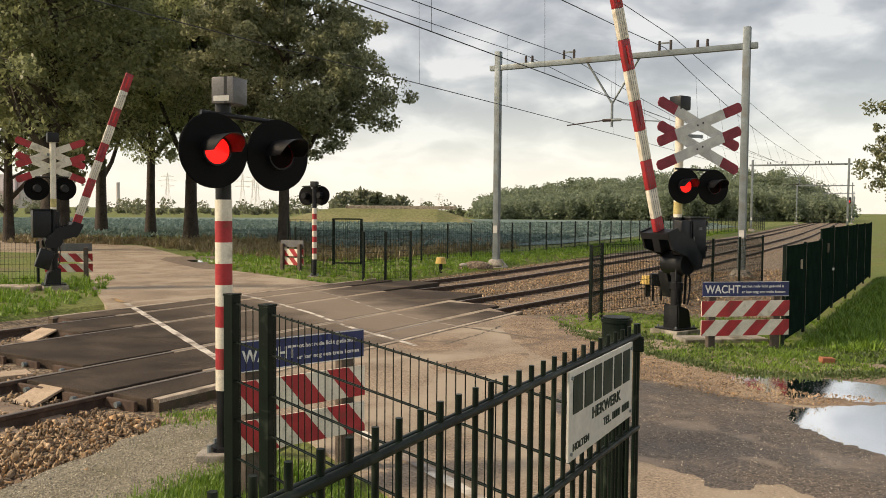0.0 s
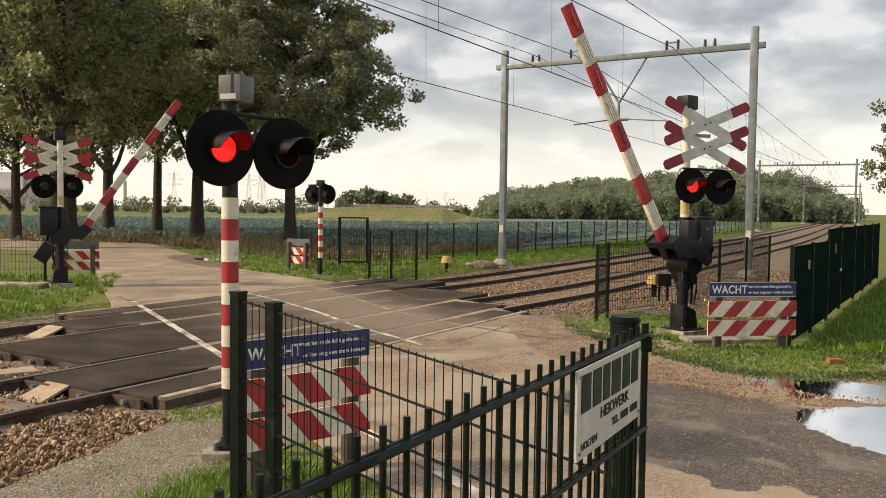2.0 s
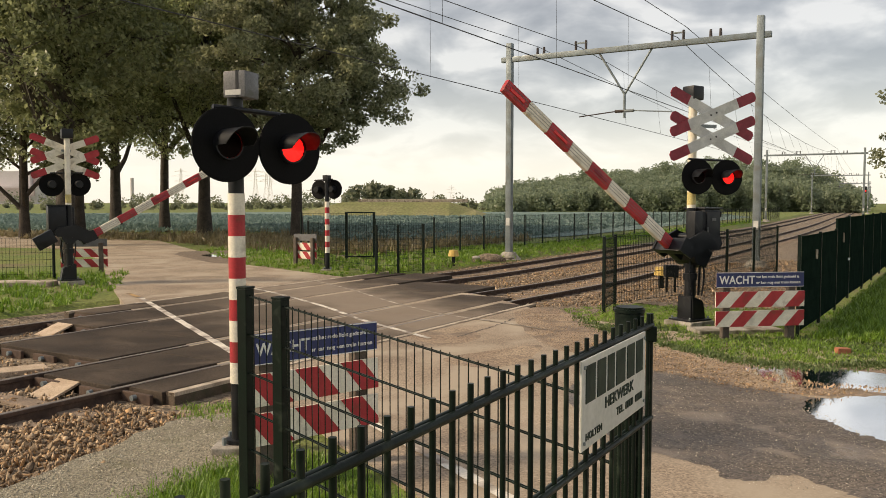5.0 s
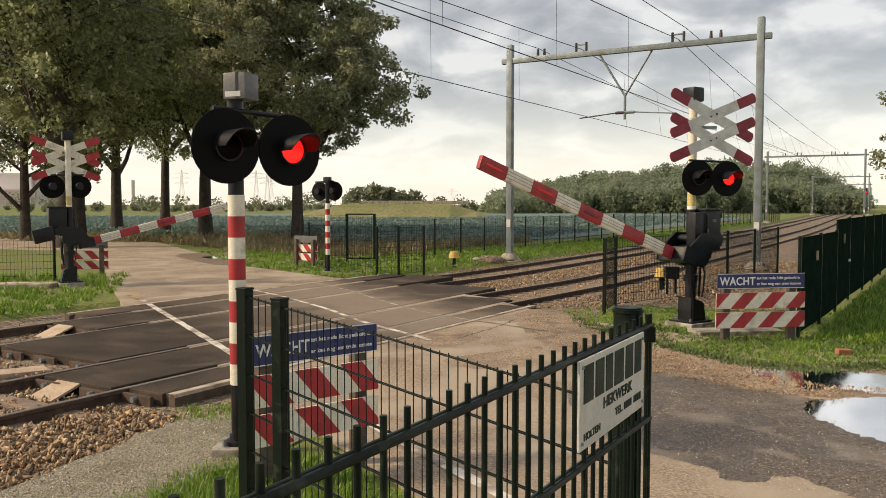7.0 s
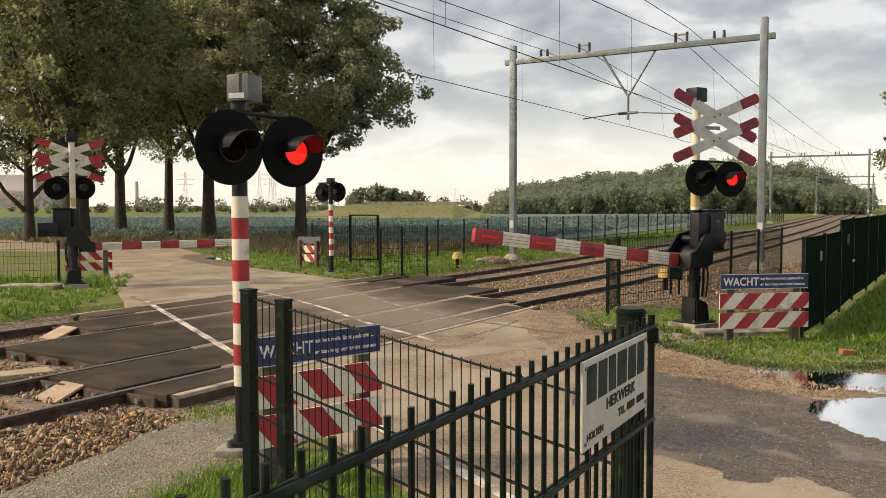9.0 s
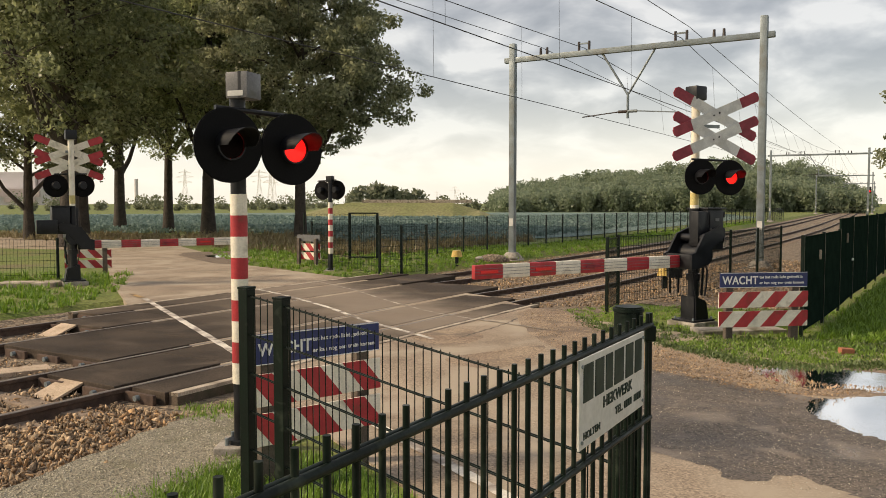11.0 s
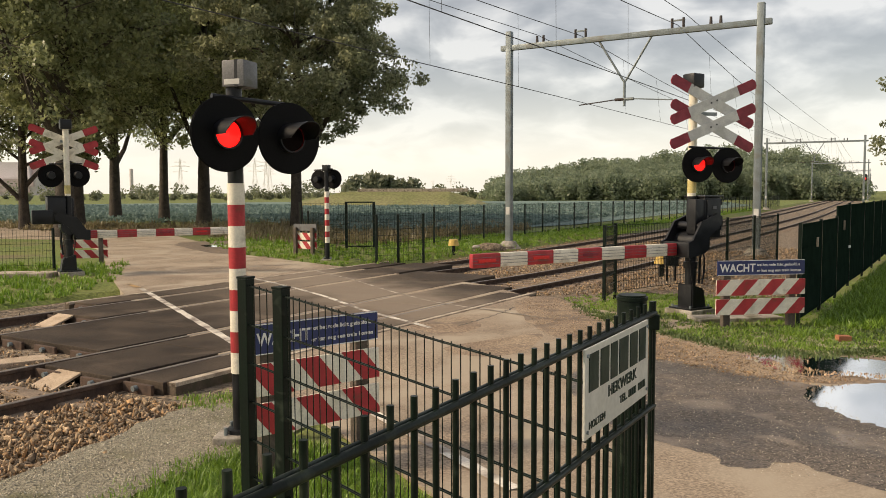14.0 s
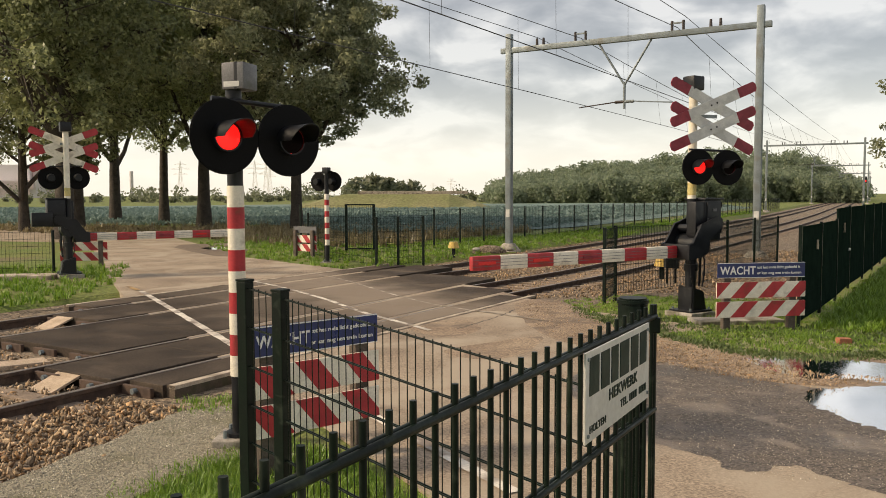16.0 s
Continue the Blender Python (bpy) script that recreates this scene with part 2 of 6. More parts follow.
M_WHITE = mat("dirty_white_paint", (0.8, 0.745, 0.63), (0.72, 0.665, 0.55), rough=0.5, scale=6, fine=70, bump=0.04, spread=0.1, dirt=(0.5, 0.45, 0.36), dirt_amount=0.1, dirt_scale=5)
M_GREYWHITE = mat("grey_white_reflective", (0.60, 0.60, 0.57), (0.5, 0.5, 0.48), rough=0.45, scale=5, fine=70, bump=0.03, spread=0.1)
M_PALEYELLOW = mat("pale_yellow_band", (0.60, 0.50, 0.20), (0.52, 0.43, 0.17), rough=0.5, scale=6, fine=70, bump=0.03)
M_YELLOW = mat("yellow_paint", (0.6, 0.4, 0.1), (0.5, 0.33, 0.08), rough=0.5, scale=6, fine=70, bump=0.05)
M_GALV = mat("galvanised_steel", (0.215, 0.25, 0.262), (0.165, 0.192, 0.2), rough=0.55, metal=0.35, scale=3, fine=60, bump=0.05, dirt=(0.17, 0.175, 0.165), dirt_amount=0.2)
M_GREYBOX = mat("grey_metal_box", (0.15, 0.15, 0.152), (0.115, 0.115, 0.12), rough=0.5, metal=0.2, scale=5, fine=80, bump=0.04, dirt=(0.1, 0.1, 0.09), dirt_amount=0.2, dirt_scale=6)
M_WOOD = mat("weathered_wood", (0.12, 0.095, 0.075), (0.07, 0.055, 0.045), rough=0.9, scale=5, fine=60, bump=0.5)
M_PLANK = mat("pale_timber", (0.52, 0.40, 0.29), (0.40, 0.30, 0.21), rough=0.85, scale=5, fine=60, bump=0.3)
M_BLUE = mat("blue_enamel", (0.016, 0.033, 0.135), (0.013, 0.027, 0.11), rough=0.35, scale=4, fine=60, bump=0.02, spread=0.1)
M_SIGNWHITE = mat("sign_white", (0.6, 0.59, 0.56), (0.53, 0.52, 0.49), rough=0.45, scale=4, fine=60, bump=0.02, spread=0.08)
M_SIGNDARK = mat("sign_dark_green", (0.016, 0.034, 0.027), (0.012, 0.027, 0.021), spec=0.15, rough=0.5, bump=0.02)
M_LETTER = mat("white_lettering", (0.78, 0.78, 0.76), (0.72, 0.72, 0.7), rough=0.5, bump=0.0, spread=0.05)
M_LENSDARK = mat("unlit_red_glass", (0.004, 0.002, 0.002), (0.005, 0.002, 0.002), spec=0.05, rough=0.5, bump=0.0)
M_LENSLIT = lit("lit_red_lens", (1.0, 0.012, 0.012), 1.15)
M_REFLECTOR = lit("lit_arm_lamp", (0.55, 0.018, 0.018), 0.1)
M_BARK = mat("bark", (0.075, 0.058, 0.045), (0.04, 0.032, 0.026), rough=0.95, scale=3, fine=18, bump=1.0, spread=0.4, depth=0.05)
M_LEAF_A = leafy("oak_leaves", (0.13, 0.148, 0.078), (0.44, 0.45, 0.28), through_light=0.6)
M_LEAF_B = leafy("dark_leaves", (0.095, 0.114, 0.05), (0.345, 0.365, 0.185), through_light=0.55)
# brightened olive: sunlight painted into two crowns that their neighbours shade
M_LEAF_C = leafy("lit_olive_leaves", (0.22, 0.245, 0.105), (0.62, 0.64, 0.34), through_light=0.65)
# distance haze is put into this pale, greyed green
M_WOODS = leafy("hazy_wood_leaves", (0.2, 0.245, 0.155), (0.33, 0.38, 0.25), amount=0.05, through_light=0.6)
# far bushes: leaf colour paled to stand in for haze
M_BUSH = leafy("hazy_hedge_leaves", (0.14, 0.16, 0.095), (0.28, 0.29, 0.19), amount=0.2)
M_BLADE = leafy("grass_blades", (0.09, 0.185, 0.017), (0.28, 0.42, 0.055), amount=0.7, through_light=0.3)
M_BUSH_LOW = leafy("clover_leaves", (0.06, 0.1, 0.025), (0.17, 0.22, 0.07), amount=0.5, through_light=0.3)
M_DRYBLADE = leafy("dry_grass", (0.17, 0.13, 0.065), (0.32, 0.26, 0.14), amount=0.7, through_light=0.3)
M_CROP = leafy("cabbage_leaves", (0.12, 0.18, 0.157), (0.25, 0.325, 0.295), amount=0.15, through_light=0.2)
M_CROP.node_tree.nodes["Principled BSDF"].inputs["Specular IOR Level"].default_value = 0.1
M_CROP.node_tree.nodes["Principled BSDF"].inputs["Roughness"].default_value = 0.7
M_CROPSOIL = mat("crop_field", (0.1, 0.155, 0.135), (0.165, 0.23, 0.2), rough=0.95, scale=0.15, fine=3, bump=0.6, spread=0.3, depth=0.1)
M_BRICK = mat("brick", (0.42, 0.16, 0.08), (0.35, 0.13, 0.07), rough=0.9, scale=12, fine=80, bump=0.4)
M_WIRE = mat("wire", (0.06, 0.062, 0.065), (0.04, 0.04, 0.045), rough=0.6, metal=0.2, bump=0.0)
M_INSUL = mat("brown_insulator", (0.05, 0.035, 0.03), (0.035, 0.025, 0.02), rough=0.35, bump=0.0)
# horizon buildings and pylons: aerial haze is painted in as pale colour
M_FARGREY = mat("hazy_grey_cladding", (0.62, 0.57, 0.56), (0.58, 0.53, 0.52), rough=0.9, scale=0.05, fine=1, bump=0.0, spread=0.08)
M_FARBROWN = mat("hazy_brown_cladding", (0.52, 0.42, 0.41), (0.48, 0.39, 0.38), rough=0.9, scale=0.05, fine=1, bump=0.0, spread=0.08)
M_PYLON = mat("hazy_lattice_steel", (0.78, 0.73, 0.66), (0.74, 0.69, 0.62), rough=0.9, bump=0.0, spread=0.05)
M_TAR = mat("crack_tar", (0.07, 0.058, 0.048), (0.1, 0.085, 0.07), rough=0.9, bump=0.0)
M_DIRT = mat("mud", (0.13, 0.095, 0.068), (0.2, 0.15, 0.105), rough=0.8, scale=1.5, fine=20, bump=0.6, spread=0.3, speck=0.3, speck_scale=20.0)
M_LINE = mat("worn_road_paint", (0.72, 0.67, 0.58), (0.6, 0.54, 0.46), rough=0.7, scale=3, fine=40, bump=0.2, spread=0.15, dirt=(0.22, 0.18, 0.15), dirt_amount=0.42, dirt_scale=3)
M_FADED = mat("faded_road_paint", (0.50, 0.43, 0.35), (0.38, 0.32, 0.26), rough=0.75, scale=3, fine=40, bump=0.2, spread=0.2, dirt=(0.22, 0.18, 0.14), dirt_amount=0.62, dirt_scale=3)
M_OCHRELINE = mat("ochre_road_paint", (0.42, 0.26, 0.1), (0.3, 0.19, 0.09), rough=0.75, scale=3, fine=40, bump=0.2, spread=0.2, dirt=(0.16, 0.12, 0.08), dirt_amount=0.4, dirt_scale=3)
M_WATER = mat("puddle_water", (0.09, 0.075, 0.06), (0.08, 0.068, 0.055), rough=0.03, scale=1, fine=6, bump=0.0, spread=0.05, spec=1.0)
M_WATER.node_tree.nodes["Principled BSDF"].inputs["IOR"].default_value = 6.0



def dusty_lane(m, stops, dust):
    """Pale road dust worn into a surface where the traffic runs: stops are (metres across the road, share)."""
    nt = m.node_tree
    bsdf = nt.nodes["Principled BSDF"]
    old = bsdf.inputs["Base Color"].links[0].from_socket
    tc = nt.nodes.new("ShaderNodeTexCoord")
    dot = nt.nodes.new("ShaderNodeVectorMath")
    dot.operation = "DOT_PRODUCT"
    dot.inputs[1].default_value = (math.cos(radians(-29.5)), -math.sin(radians(-29.5)), 0)
    nt.links.new(tc.outputs["Object"], dot.inputs[0])
    nz = nt.nodes.new("ShaderNodeTexNoise")
    nz.inputs["Scale"].default_value, nz.inputs["Detail"].default_value = 1.1, 6
    nt.links.new(tc.outputs["Object"], nz.inputs["Vector"])
    wob = nt.nodes.new("ShaderNodeMath")
    wob.operation = "MULTIPLY_ADD"
    wob.inputs[1].default_value = 2.2
    nt.links.new(nz.outputs[0], wob.inputs[0])
    nt.links.new(dot.outputs["Value"], wob.inputs[2])
    mr = nt.nodes.new("ShaderNodeMapRange")
    mr.inputs["From Min"].default_value, mr.inputs["From Max"].default_value = 1.1, 13.1
    nt.links.new(wob.outputs[0], mr.inputs[0])
    rp = nt.nodes.new("ShaderNodeValToRGB")
    while len(rp.color_ramp.elements) < len(stops):
        rp.color_ramp.elements.new(0.5)
    for e, (p, v) in zip(rp.color_ramp.elements, stops):
        e.position, e.color = p / 12.0, (v, v, v, 1)
    nt.links.new(mr.outputs[0], rp.inputs[0])
    mx = nt.nodes.new("ShaderNodeMix")
    mx.data_type = "RGBA"
    nt.links.new(rp.outputs[0], mx.inputs[0])
    nt.links.new(old, mx.inputs[6])
    mx.inputs[7].default_value = (*dust, 1)
    nt.links.new(mx.outputs[2], bsdf.inputs["Base Color"])


dusty_lane(M_PANEL, [(0.0, 0.0), (3.0, 0.02), (4.0, 0.2), (5.6, 0.35), (6.4, 0.75), (7.8, 0.8), (8.6, 0.3), (9.6, 0.04)], (0.29, 0.233, 0.18))


# ---- building helpers ----
def B():
    return bmesh.new()


def box(bm, c, s, m=None, bevel=0.0):
    """A box of size s at c, turned by the matrix m (about the world origin of the part)."""
    r = bmesh.ops.create_cube(bm, size=1.0, matrix=Matrix.Translation(c) @ (m or Matrix()) @ Matrix.Diagonal((*s, 1)))
    if bevel:
        edges = {e for v in r["verts"] for e in v.link_edges}
        bmesh.ops.bevel(bm, geom=list(edges), offset=bevel, segments=2, affect="EDGES", profile=0.6)
    return bm


def rod(bm, p0, p1, r0, r1=None, seg=10, caps=True):
    p0, p1 = Vector(p0), Vector(p1)
    d = p1 - p0
    q = d.to_track_quat("Z", "Y").to_matrix().to_4x4()
    bmesh.ops.create_cone(bm, cap_ends=caps, segments=seg, radius1=r0, radius2=r0 if r1 is None else r1, depth=d.length, matrix=Matrix.Translation((p0 + p1) / 2) @ q)
    return bm


def prism(bm, pts, z0, z1):
    """A flat outline (list of x, y) raised from z0 to z1."""
    lo = [bm.verts.new((x, y, z0)) for x, y in pts]
    hi = [bm.verts.new((x, y, z1)) for x, y in pts]
    n = len(pts)
    bm.faces.new(hi)
    bm.faces.new(lo[::-1])
    for i in range(n):
        bm.faces.new((lo[i], lo[(i + 1) % n], hi[(i + 1) % n], hi[i]))
    bmesh.ops.recalc_face_normals(bm, faces=bm.faces)
    return bm


def sheet(bm, pts, z):
    bm.faces.new([bm.verts.new((x, y, z)) for x, y in pts])
    return bm


def mesh_of(name, bm, material, smooth=False):
    me = bpy.data.meshes.new(name)
    bm.to_mesh(me)
    bm.free()
    for m in (material if isinstance(material, (list, tuple)) else (material,)):
        me.materials.append(m)
    if smooth:
        me.shade_smooth() if smooth is True else me.set_sharp_from_angle(angle=radians(smooth))
    return me


def part(name, bm, material, parent, label="", smooth=False, at=None):
    ob = new(name, bm if isinstance(bm, bpy.types.Mesh) else mesh_of(name, bm, material, smooth))
    ob.parent = parent
    if at is not None:
        ob.matrix_basis = at
    return tagged(ob, label)


def thing(name, at, label, category, group="", kind="", bm=None, material=None, smooth=False):
    ob = new(name, None if bm is None else mesh_of(name, bm, material, smooth))
    ob.matrix_basis = at
    return tagged(ob, label, category, group, kind)


# ---- plan: the railway runs along TRACK_AZ and bends gently left beyond the crossing; the road crosses along ROAD_AZ ----
TRACK_AZ, ROAD_AZ = radians(31.5), radians(-29.5)
TN, TU = Vector((math.cos(TRACK_AZ), -math.sin(TRACK_AZ))), Vector((math.sin(TRACK_AZ), math.cos(TRACK_AZ)))
RN, RU = Vector((math.cos(ROAD_AZ), -math.sin(ROAD_AZ))), Vector((math.sin(ROAD_AZ), math.cos(ROAD_AZ)))


def trk(q, s, z=0.0):
    """Point q across and s along the railway."""
    e = max(0.0, s - 20.0)
    q = q - (e * e if e < 85.0 else 85.0 * (2 * e - 85.0)) / 2600.0
    p = TN * q + TU * s
    return Vector((p.x, p.y, z))


def dip(s):
    """The railway lies a little lower beyond the crossing."""
    t = min(1.0, max(0.0, (s - 13.0) / 12.0))
    return -0.15 * t * t * (3 - 2 * t)


def road_pt(p, r):
    v = RN * p + RU * r
    return (v.x, v.y)


def turn_at(s):
    return -31.5 + math.degrees(min(85.0, max(0.0, s - 20.0)) / 1300.0)


# ---- the ground ----
def blob(pts, jitter=0.12, steps=6, seed=1):
    """A soft, uneven outline through pts."""
    rnd, out = random.Random(seed), []
    n = len(pts)
    for i in range(n):
        p0, p1, p2, p3 = (Vector((*pts[(i + k) % n], 0)) for k in (-1, 0, 1, 2))
        for k in range(steps):
            t = k / steps
            v = 0.5 * (2 * p1 + (p2 - p0) * t + (2 * p0 - 5 * p1 + 4 * p2 - p3) * t * t + (3 * p1 - p0 - 3 * p2 + p3) * t * t * t)
            out.append((v.x + rnd.uniform(-jitter, jitter), v.y + rnd.uniform(-jitter, jitter)))
    return out


def build_ground():
    """One sheet to the horizon, with a trough for the railway."""
    qs = [2500, 700, 200, 60, 25, 10, 3, 0, -2, -4, -5.0, -5.7, -6.6, -9, -12, -15.0, -15.9, -17, -20, -30, -60, -200, -700, -2500]
    zs = {-6.6: -0.46, -9: -0.46, -12: -0.46, -15.0: -0.46, -5.7: -0.04, -15.9: -0.04}
    ss = [-2500, -600, -150, -60, -30, -15, -5, 0, 5, 10, 15, 20, 25, 30, 40, 50, 60, 80, 100, 130, 170, 220, 300, 450, 700, 1300, 3000]
    bm = B()
    rows = []
    for s in ss:
        e = min(s, 450)
        rows.append([bm.verts.new((*(trk(q, e).xy + TU * (s - e)), zs.get(q, -0.03))) for q in qs])
    for a, b in zip(rows, rows[1:]):
        for i in range(len(qs) - 1):
            bm.faces.new((a[i], b[i], b[i + 1], a[i + 1]))
    bmesh.ops.recalc_face_normals(bm, faces=bm.faces)
    me = mesh_of("ground", bm, M_GRASS_SOIL)
    ob = tagged(new("ground", me), "flat green grassland around the railway crossing", "ground", kind="structure")
    if me.polygons[0].normal.z < 0:
        me.flip_normals()
    return ob


build_ground()


def lay(name, pts, z, material, label, category, thick=0.0):
    bm = B()
    if thick:
        prism(bm, pts, z - thick, z)
    else:
        sheet(bm, pts, z)
        bmesh.ops.recalc_face_normals(bm, faces=bm.faces)
        if bm.faces[:][0].normal.z < 0:
            bmesh.ops.reverse_faces(bm, faces=bm.faces[:])
    return tagged(new(name, mesh_of(name, bm, material)), label, category, kind="structure")


ROAD = [(2.75, -12), (2.75, 9.4), (2.6, 18), (3.0, 24), (4.0, 33), (3.5, 42), (-6, 52), (-40, 64), (-40, 69), (0, 61), (8.8, 48), (8.4, 36), (8.0, 28), (9.2, 21.8), (10.2, 16), (9.6, 12.5), (10.5, 8), (13.5, 4), (22, -12)]
lay("road", [road_pt(*p) for p in ROAD], -0.004, M_ASPHALT, "worn beige-grey asphalt road with cracks and patches", "road", thick=0.35)
lay("sandy_verge", blob([(1.45, 16.0), (2.27, 16.69), (2.66, 13.9), (3.45, 11.91), (4.08, 10.74), (4.9, 10.6), (6.4, 10.7), (5.6, 9.2), (4.43, 9.0), (3.63, 9.36), (3.24, 9.97), (2.69, 10.55), (2.14, 11.13), (1.45, 13.02)], 0.05), -0.001, M_SAND, "sandy gravel strip between the asphalt and the grass", "gravel")
lay("damp_asphalt", blob([(2.6, 11.0), (3.28, 10.1), (3.61, 9.5), (4.2, 8.9), (5.6, 8.0), (6.2, 5.5), (3.9, 5.6), (3.21, 5.75), (2.96, 6.06), (2.79, 6.4), (2.31, 6.26), (2.09, 6.68), (1.69, 7.19), (1.46, 8.15), (1.48, 9.42)], 0.05, seed=2), -0.0024, M_DAMP, "dark damp asphalt with loose grit", "road")
lay("puddle", blob([(3.93, 10.58), (4.29, 10.66), (4.85, 10.6), (5.59, 10.22), (5.94, 9.95), (5.53, 9.28), (4.96, 9.2), (4.69, 9.4), (4.28, 9.38), (4.09, 9.6), (3.95, 10.08)], 0.035, seed=3), 0.0006, M_WATER, "shallow rain puddle mirroring the sky", "puddle")
lay("puddle", blob([(3.94, 8.8), (4.42, 8.96), (4.96, 9.04), (5.45, 9.1), (4.9, 8.0), (4.21, 7.01), (4.02, 7.32), (3.85, 7.57), (3.84, 7.89), (3.76, 8.19)], 0.035, seed=4), 0.0006, M_WATER, "shallow rain puddle mirroring the sky", "puddle")
lay("gravel_path", blob([(-4.5, 4.0), (-3.3, 6.2), (-2.9, 7.4), (-2.6, 8.1), (-2.1, 8.3), (-1.3, 7.7), (-1.5, 6.9), (-1.9, 6.4), (-2.25, 5.7), (-2.6, 4.6), (-3.0, 3.4)], 0.05, seed=5), -0.012, M_GRAVEL, "grey-brown fine gravel path beside the track", "gravel")


lay("dirt_patch", blob([(-11.3, 34.6), (-10.6, 36.4), (-9.3, 36.2), (-7.3, 31.0), (-7.4, 28.6), (-9.4, 31.0)], 0.15, seed=6), -0.001, M_DIRT, "brown muddy pull-off beside the far road", "dirt")
lay("puddle", blob([(-9.9, 33.6), (-9.2, 34.0), (-8.6, 32.9), (-9.3, 32.5)], 0.05, seed=7), 0.001, M_WATER, "small shallow puddle in the muddy pull-off", "puddle")


lay("trackside_gravel", [tuple(trk(q, a).xy) for q, a in ((-5.8, 17.4), (-4.6, 16.9), (-2.1, 18.0), (-1.75, 33), (-3.4, 34), (-3.7, 70), (-5.8, 70), (-5.8, 44))], -0.022, M_BALLAST, "brown ballast stones spread beside the track", "gravel")


def crack(pts, seed):
    rnd = random.Random(seed)
    bm = B()
    row = []
    for (x0, y0), (x1, y1) in zip(pts, pts[1:]):
        n = 14
        for i in range(n):
            t = i / n
            row.append(Vector((x0 + (x1 - x0) * t + rnd.uniform(-0.03, 0.03), y0 + (y1 - y0) * t + rnd.uniform(-0.03, 0.03), -0.0012)))
    vs = []
    for p in row:
        w = rnd.uniform(0.006, 0.02)
        vs.append((bm.verts.new(p + Vector((-w, w * 0.4, 0))), bm.verts.new(p + Vector((w, -w * 0.4, 0)))))
    for a, b in zip(vs, vs[1:]):
        bm.faces.new((a[0], a[1], b[1], b[0]))
    bmesh.ops.recalc_face_normals(bm, faces=bm.faces)
    tagged(new("road_crack", mesh_of("road_crack", bm, M_TAR)), "thin dark crack in the asphalt", "crack", kind="structure")


for k, c in enumerate([[(0.2, 13.0), (0.9, 14.2), (1.5, 15.5)], [(-4.6, 22.2), (-3.4, 22.9)], [(-8.2, 26.5), (-6.6, 25.0), (-5.6, 25.2)], [(-11.0, 31.0), (-8.8, 29.0)]]):
    crack(c, k)
lay("asphalt_patch", blob([(0.0, 11.2), (0.8, 11.9), (1.5, 12.3), (1.1, 11.0), (0.5, 10.6)], 0.012, seed=12), -0.0022, M_SAND, "pale worn patch on the asphalt", "road")
lay("asphalt_patch", blob([(-0.6, 13.3), (0.3, 14.0), (0.6, 13.0), (0.0, 12.3)], 0.012, seed=13), -0.0022, M_SAND, "pale worn patch on the asphalt", "road")


# ---- railway ----
RAILS = (-8.15, -9.70, -12.28, -13.82)


def build_rail(q):
    bm = B()
    prof = [(-0.075, -0.172), (0.075, -0.172), (0.075, -0.160), (0.012, -0.145), (0.010, -0.055), (0.036, -0.045), (0.036, -0.006), (0.028, 0.0), (-0.028, 0.0), (-0.036, -0.006), (-0.036, -0.045), (-0.010, -0.055), (-0.012, -0.145), (-0.075, -0.160)]
    ss = [-40, -10, 0, 10, 13, 15, 17, 19, 21, 23, 25] + [30 + 10 * k for k in range(39)]
    rows = [[bm.verts.new(trk(q + x, s, z + dip(s))) for x, z in prof] for s in ss]
    n = len(prof)
    for a, b in zip(rows, rows[1:]):
        for i in range(n):
            f = bm.faces.new((a[i], a[(i + 1) % n], b[(i + 1) % n], b[i]))
            f.material_index = 1 if i in (6, 7, 8) else 0
    bmesh.ops.recalc_face_normals(bm, faces=bm.faces)
    return tagged(new("rail", mesh_of("rail", bm, [M_RUST, M_RAILTOP])), "rusty steel rail with a worn bright head", "rail", "rails of the double track")


for q in RAILS:
    build_rail(q)


def build_ballast():
    bm = B()
    qs = [-5.9, -6.5, -7.2, -7.6, -8.9, -10.2, -10.9, -11.6, -12.9, -14.2, -14.7, -15.3, -15.8]
    zs = [-0.10, -0.14, -0.15, -0.15, -0.16, -0.15, -0.12, -0.15, -0.16, -0.15, -0.15, -0.16, -0.12]
    rows = []
    for s in [-40 + 2 * k for k in range(46)] + [60 + 12 * k for k in range(30)]:
        rows.append([bm.verts.new(trk(q, s, z + dip(s) + random.uniform(-0.012, 0.012))) for q, z in zip(qs, zs)])
    for a, b in zip(rows, rows[1:]):
        for i in range(len(qs) - 1):
            bm.faces.new((a[i], b[i], b[i + 1], a[i + 1]))
    bmesh.ops.recalc_face_normals(bm, faces=bm.faces)
    return tagged(new("ballast_bed", mesh_of("ballast_bed", bm, M_BALLAST)), "brown crushed-stone ballast bed under the tracks", "ballast", kind="structure")


ballast = build_ballast()


def build_sleepers():
    bm = box(B(), (0, 0, -0.235), (2.5, 0.26, 0.16), bevel=0.02)
    me = mesh_of("sleeper", bm, M_SLEEPER)
    for c in (-8.92, -13.05):
        for k in range(-30, 100):
            s = k * 0.6
            if 5.8 < s < 17.2 or (c < -12 and 8.4 < s < 21.5):
                continue
            ob = new("sleeper", me)
            p = trk(c, s)
            ob.matrix_basis = pose(p.x, p.y, 0.035 + dip(s), 0, 0, turn_at(s))
            ob.parent = ballast


build_sleepers()


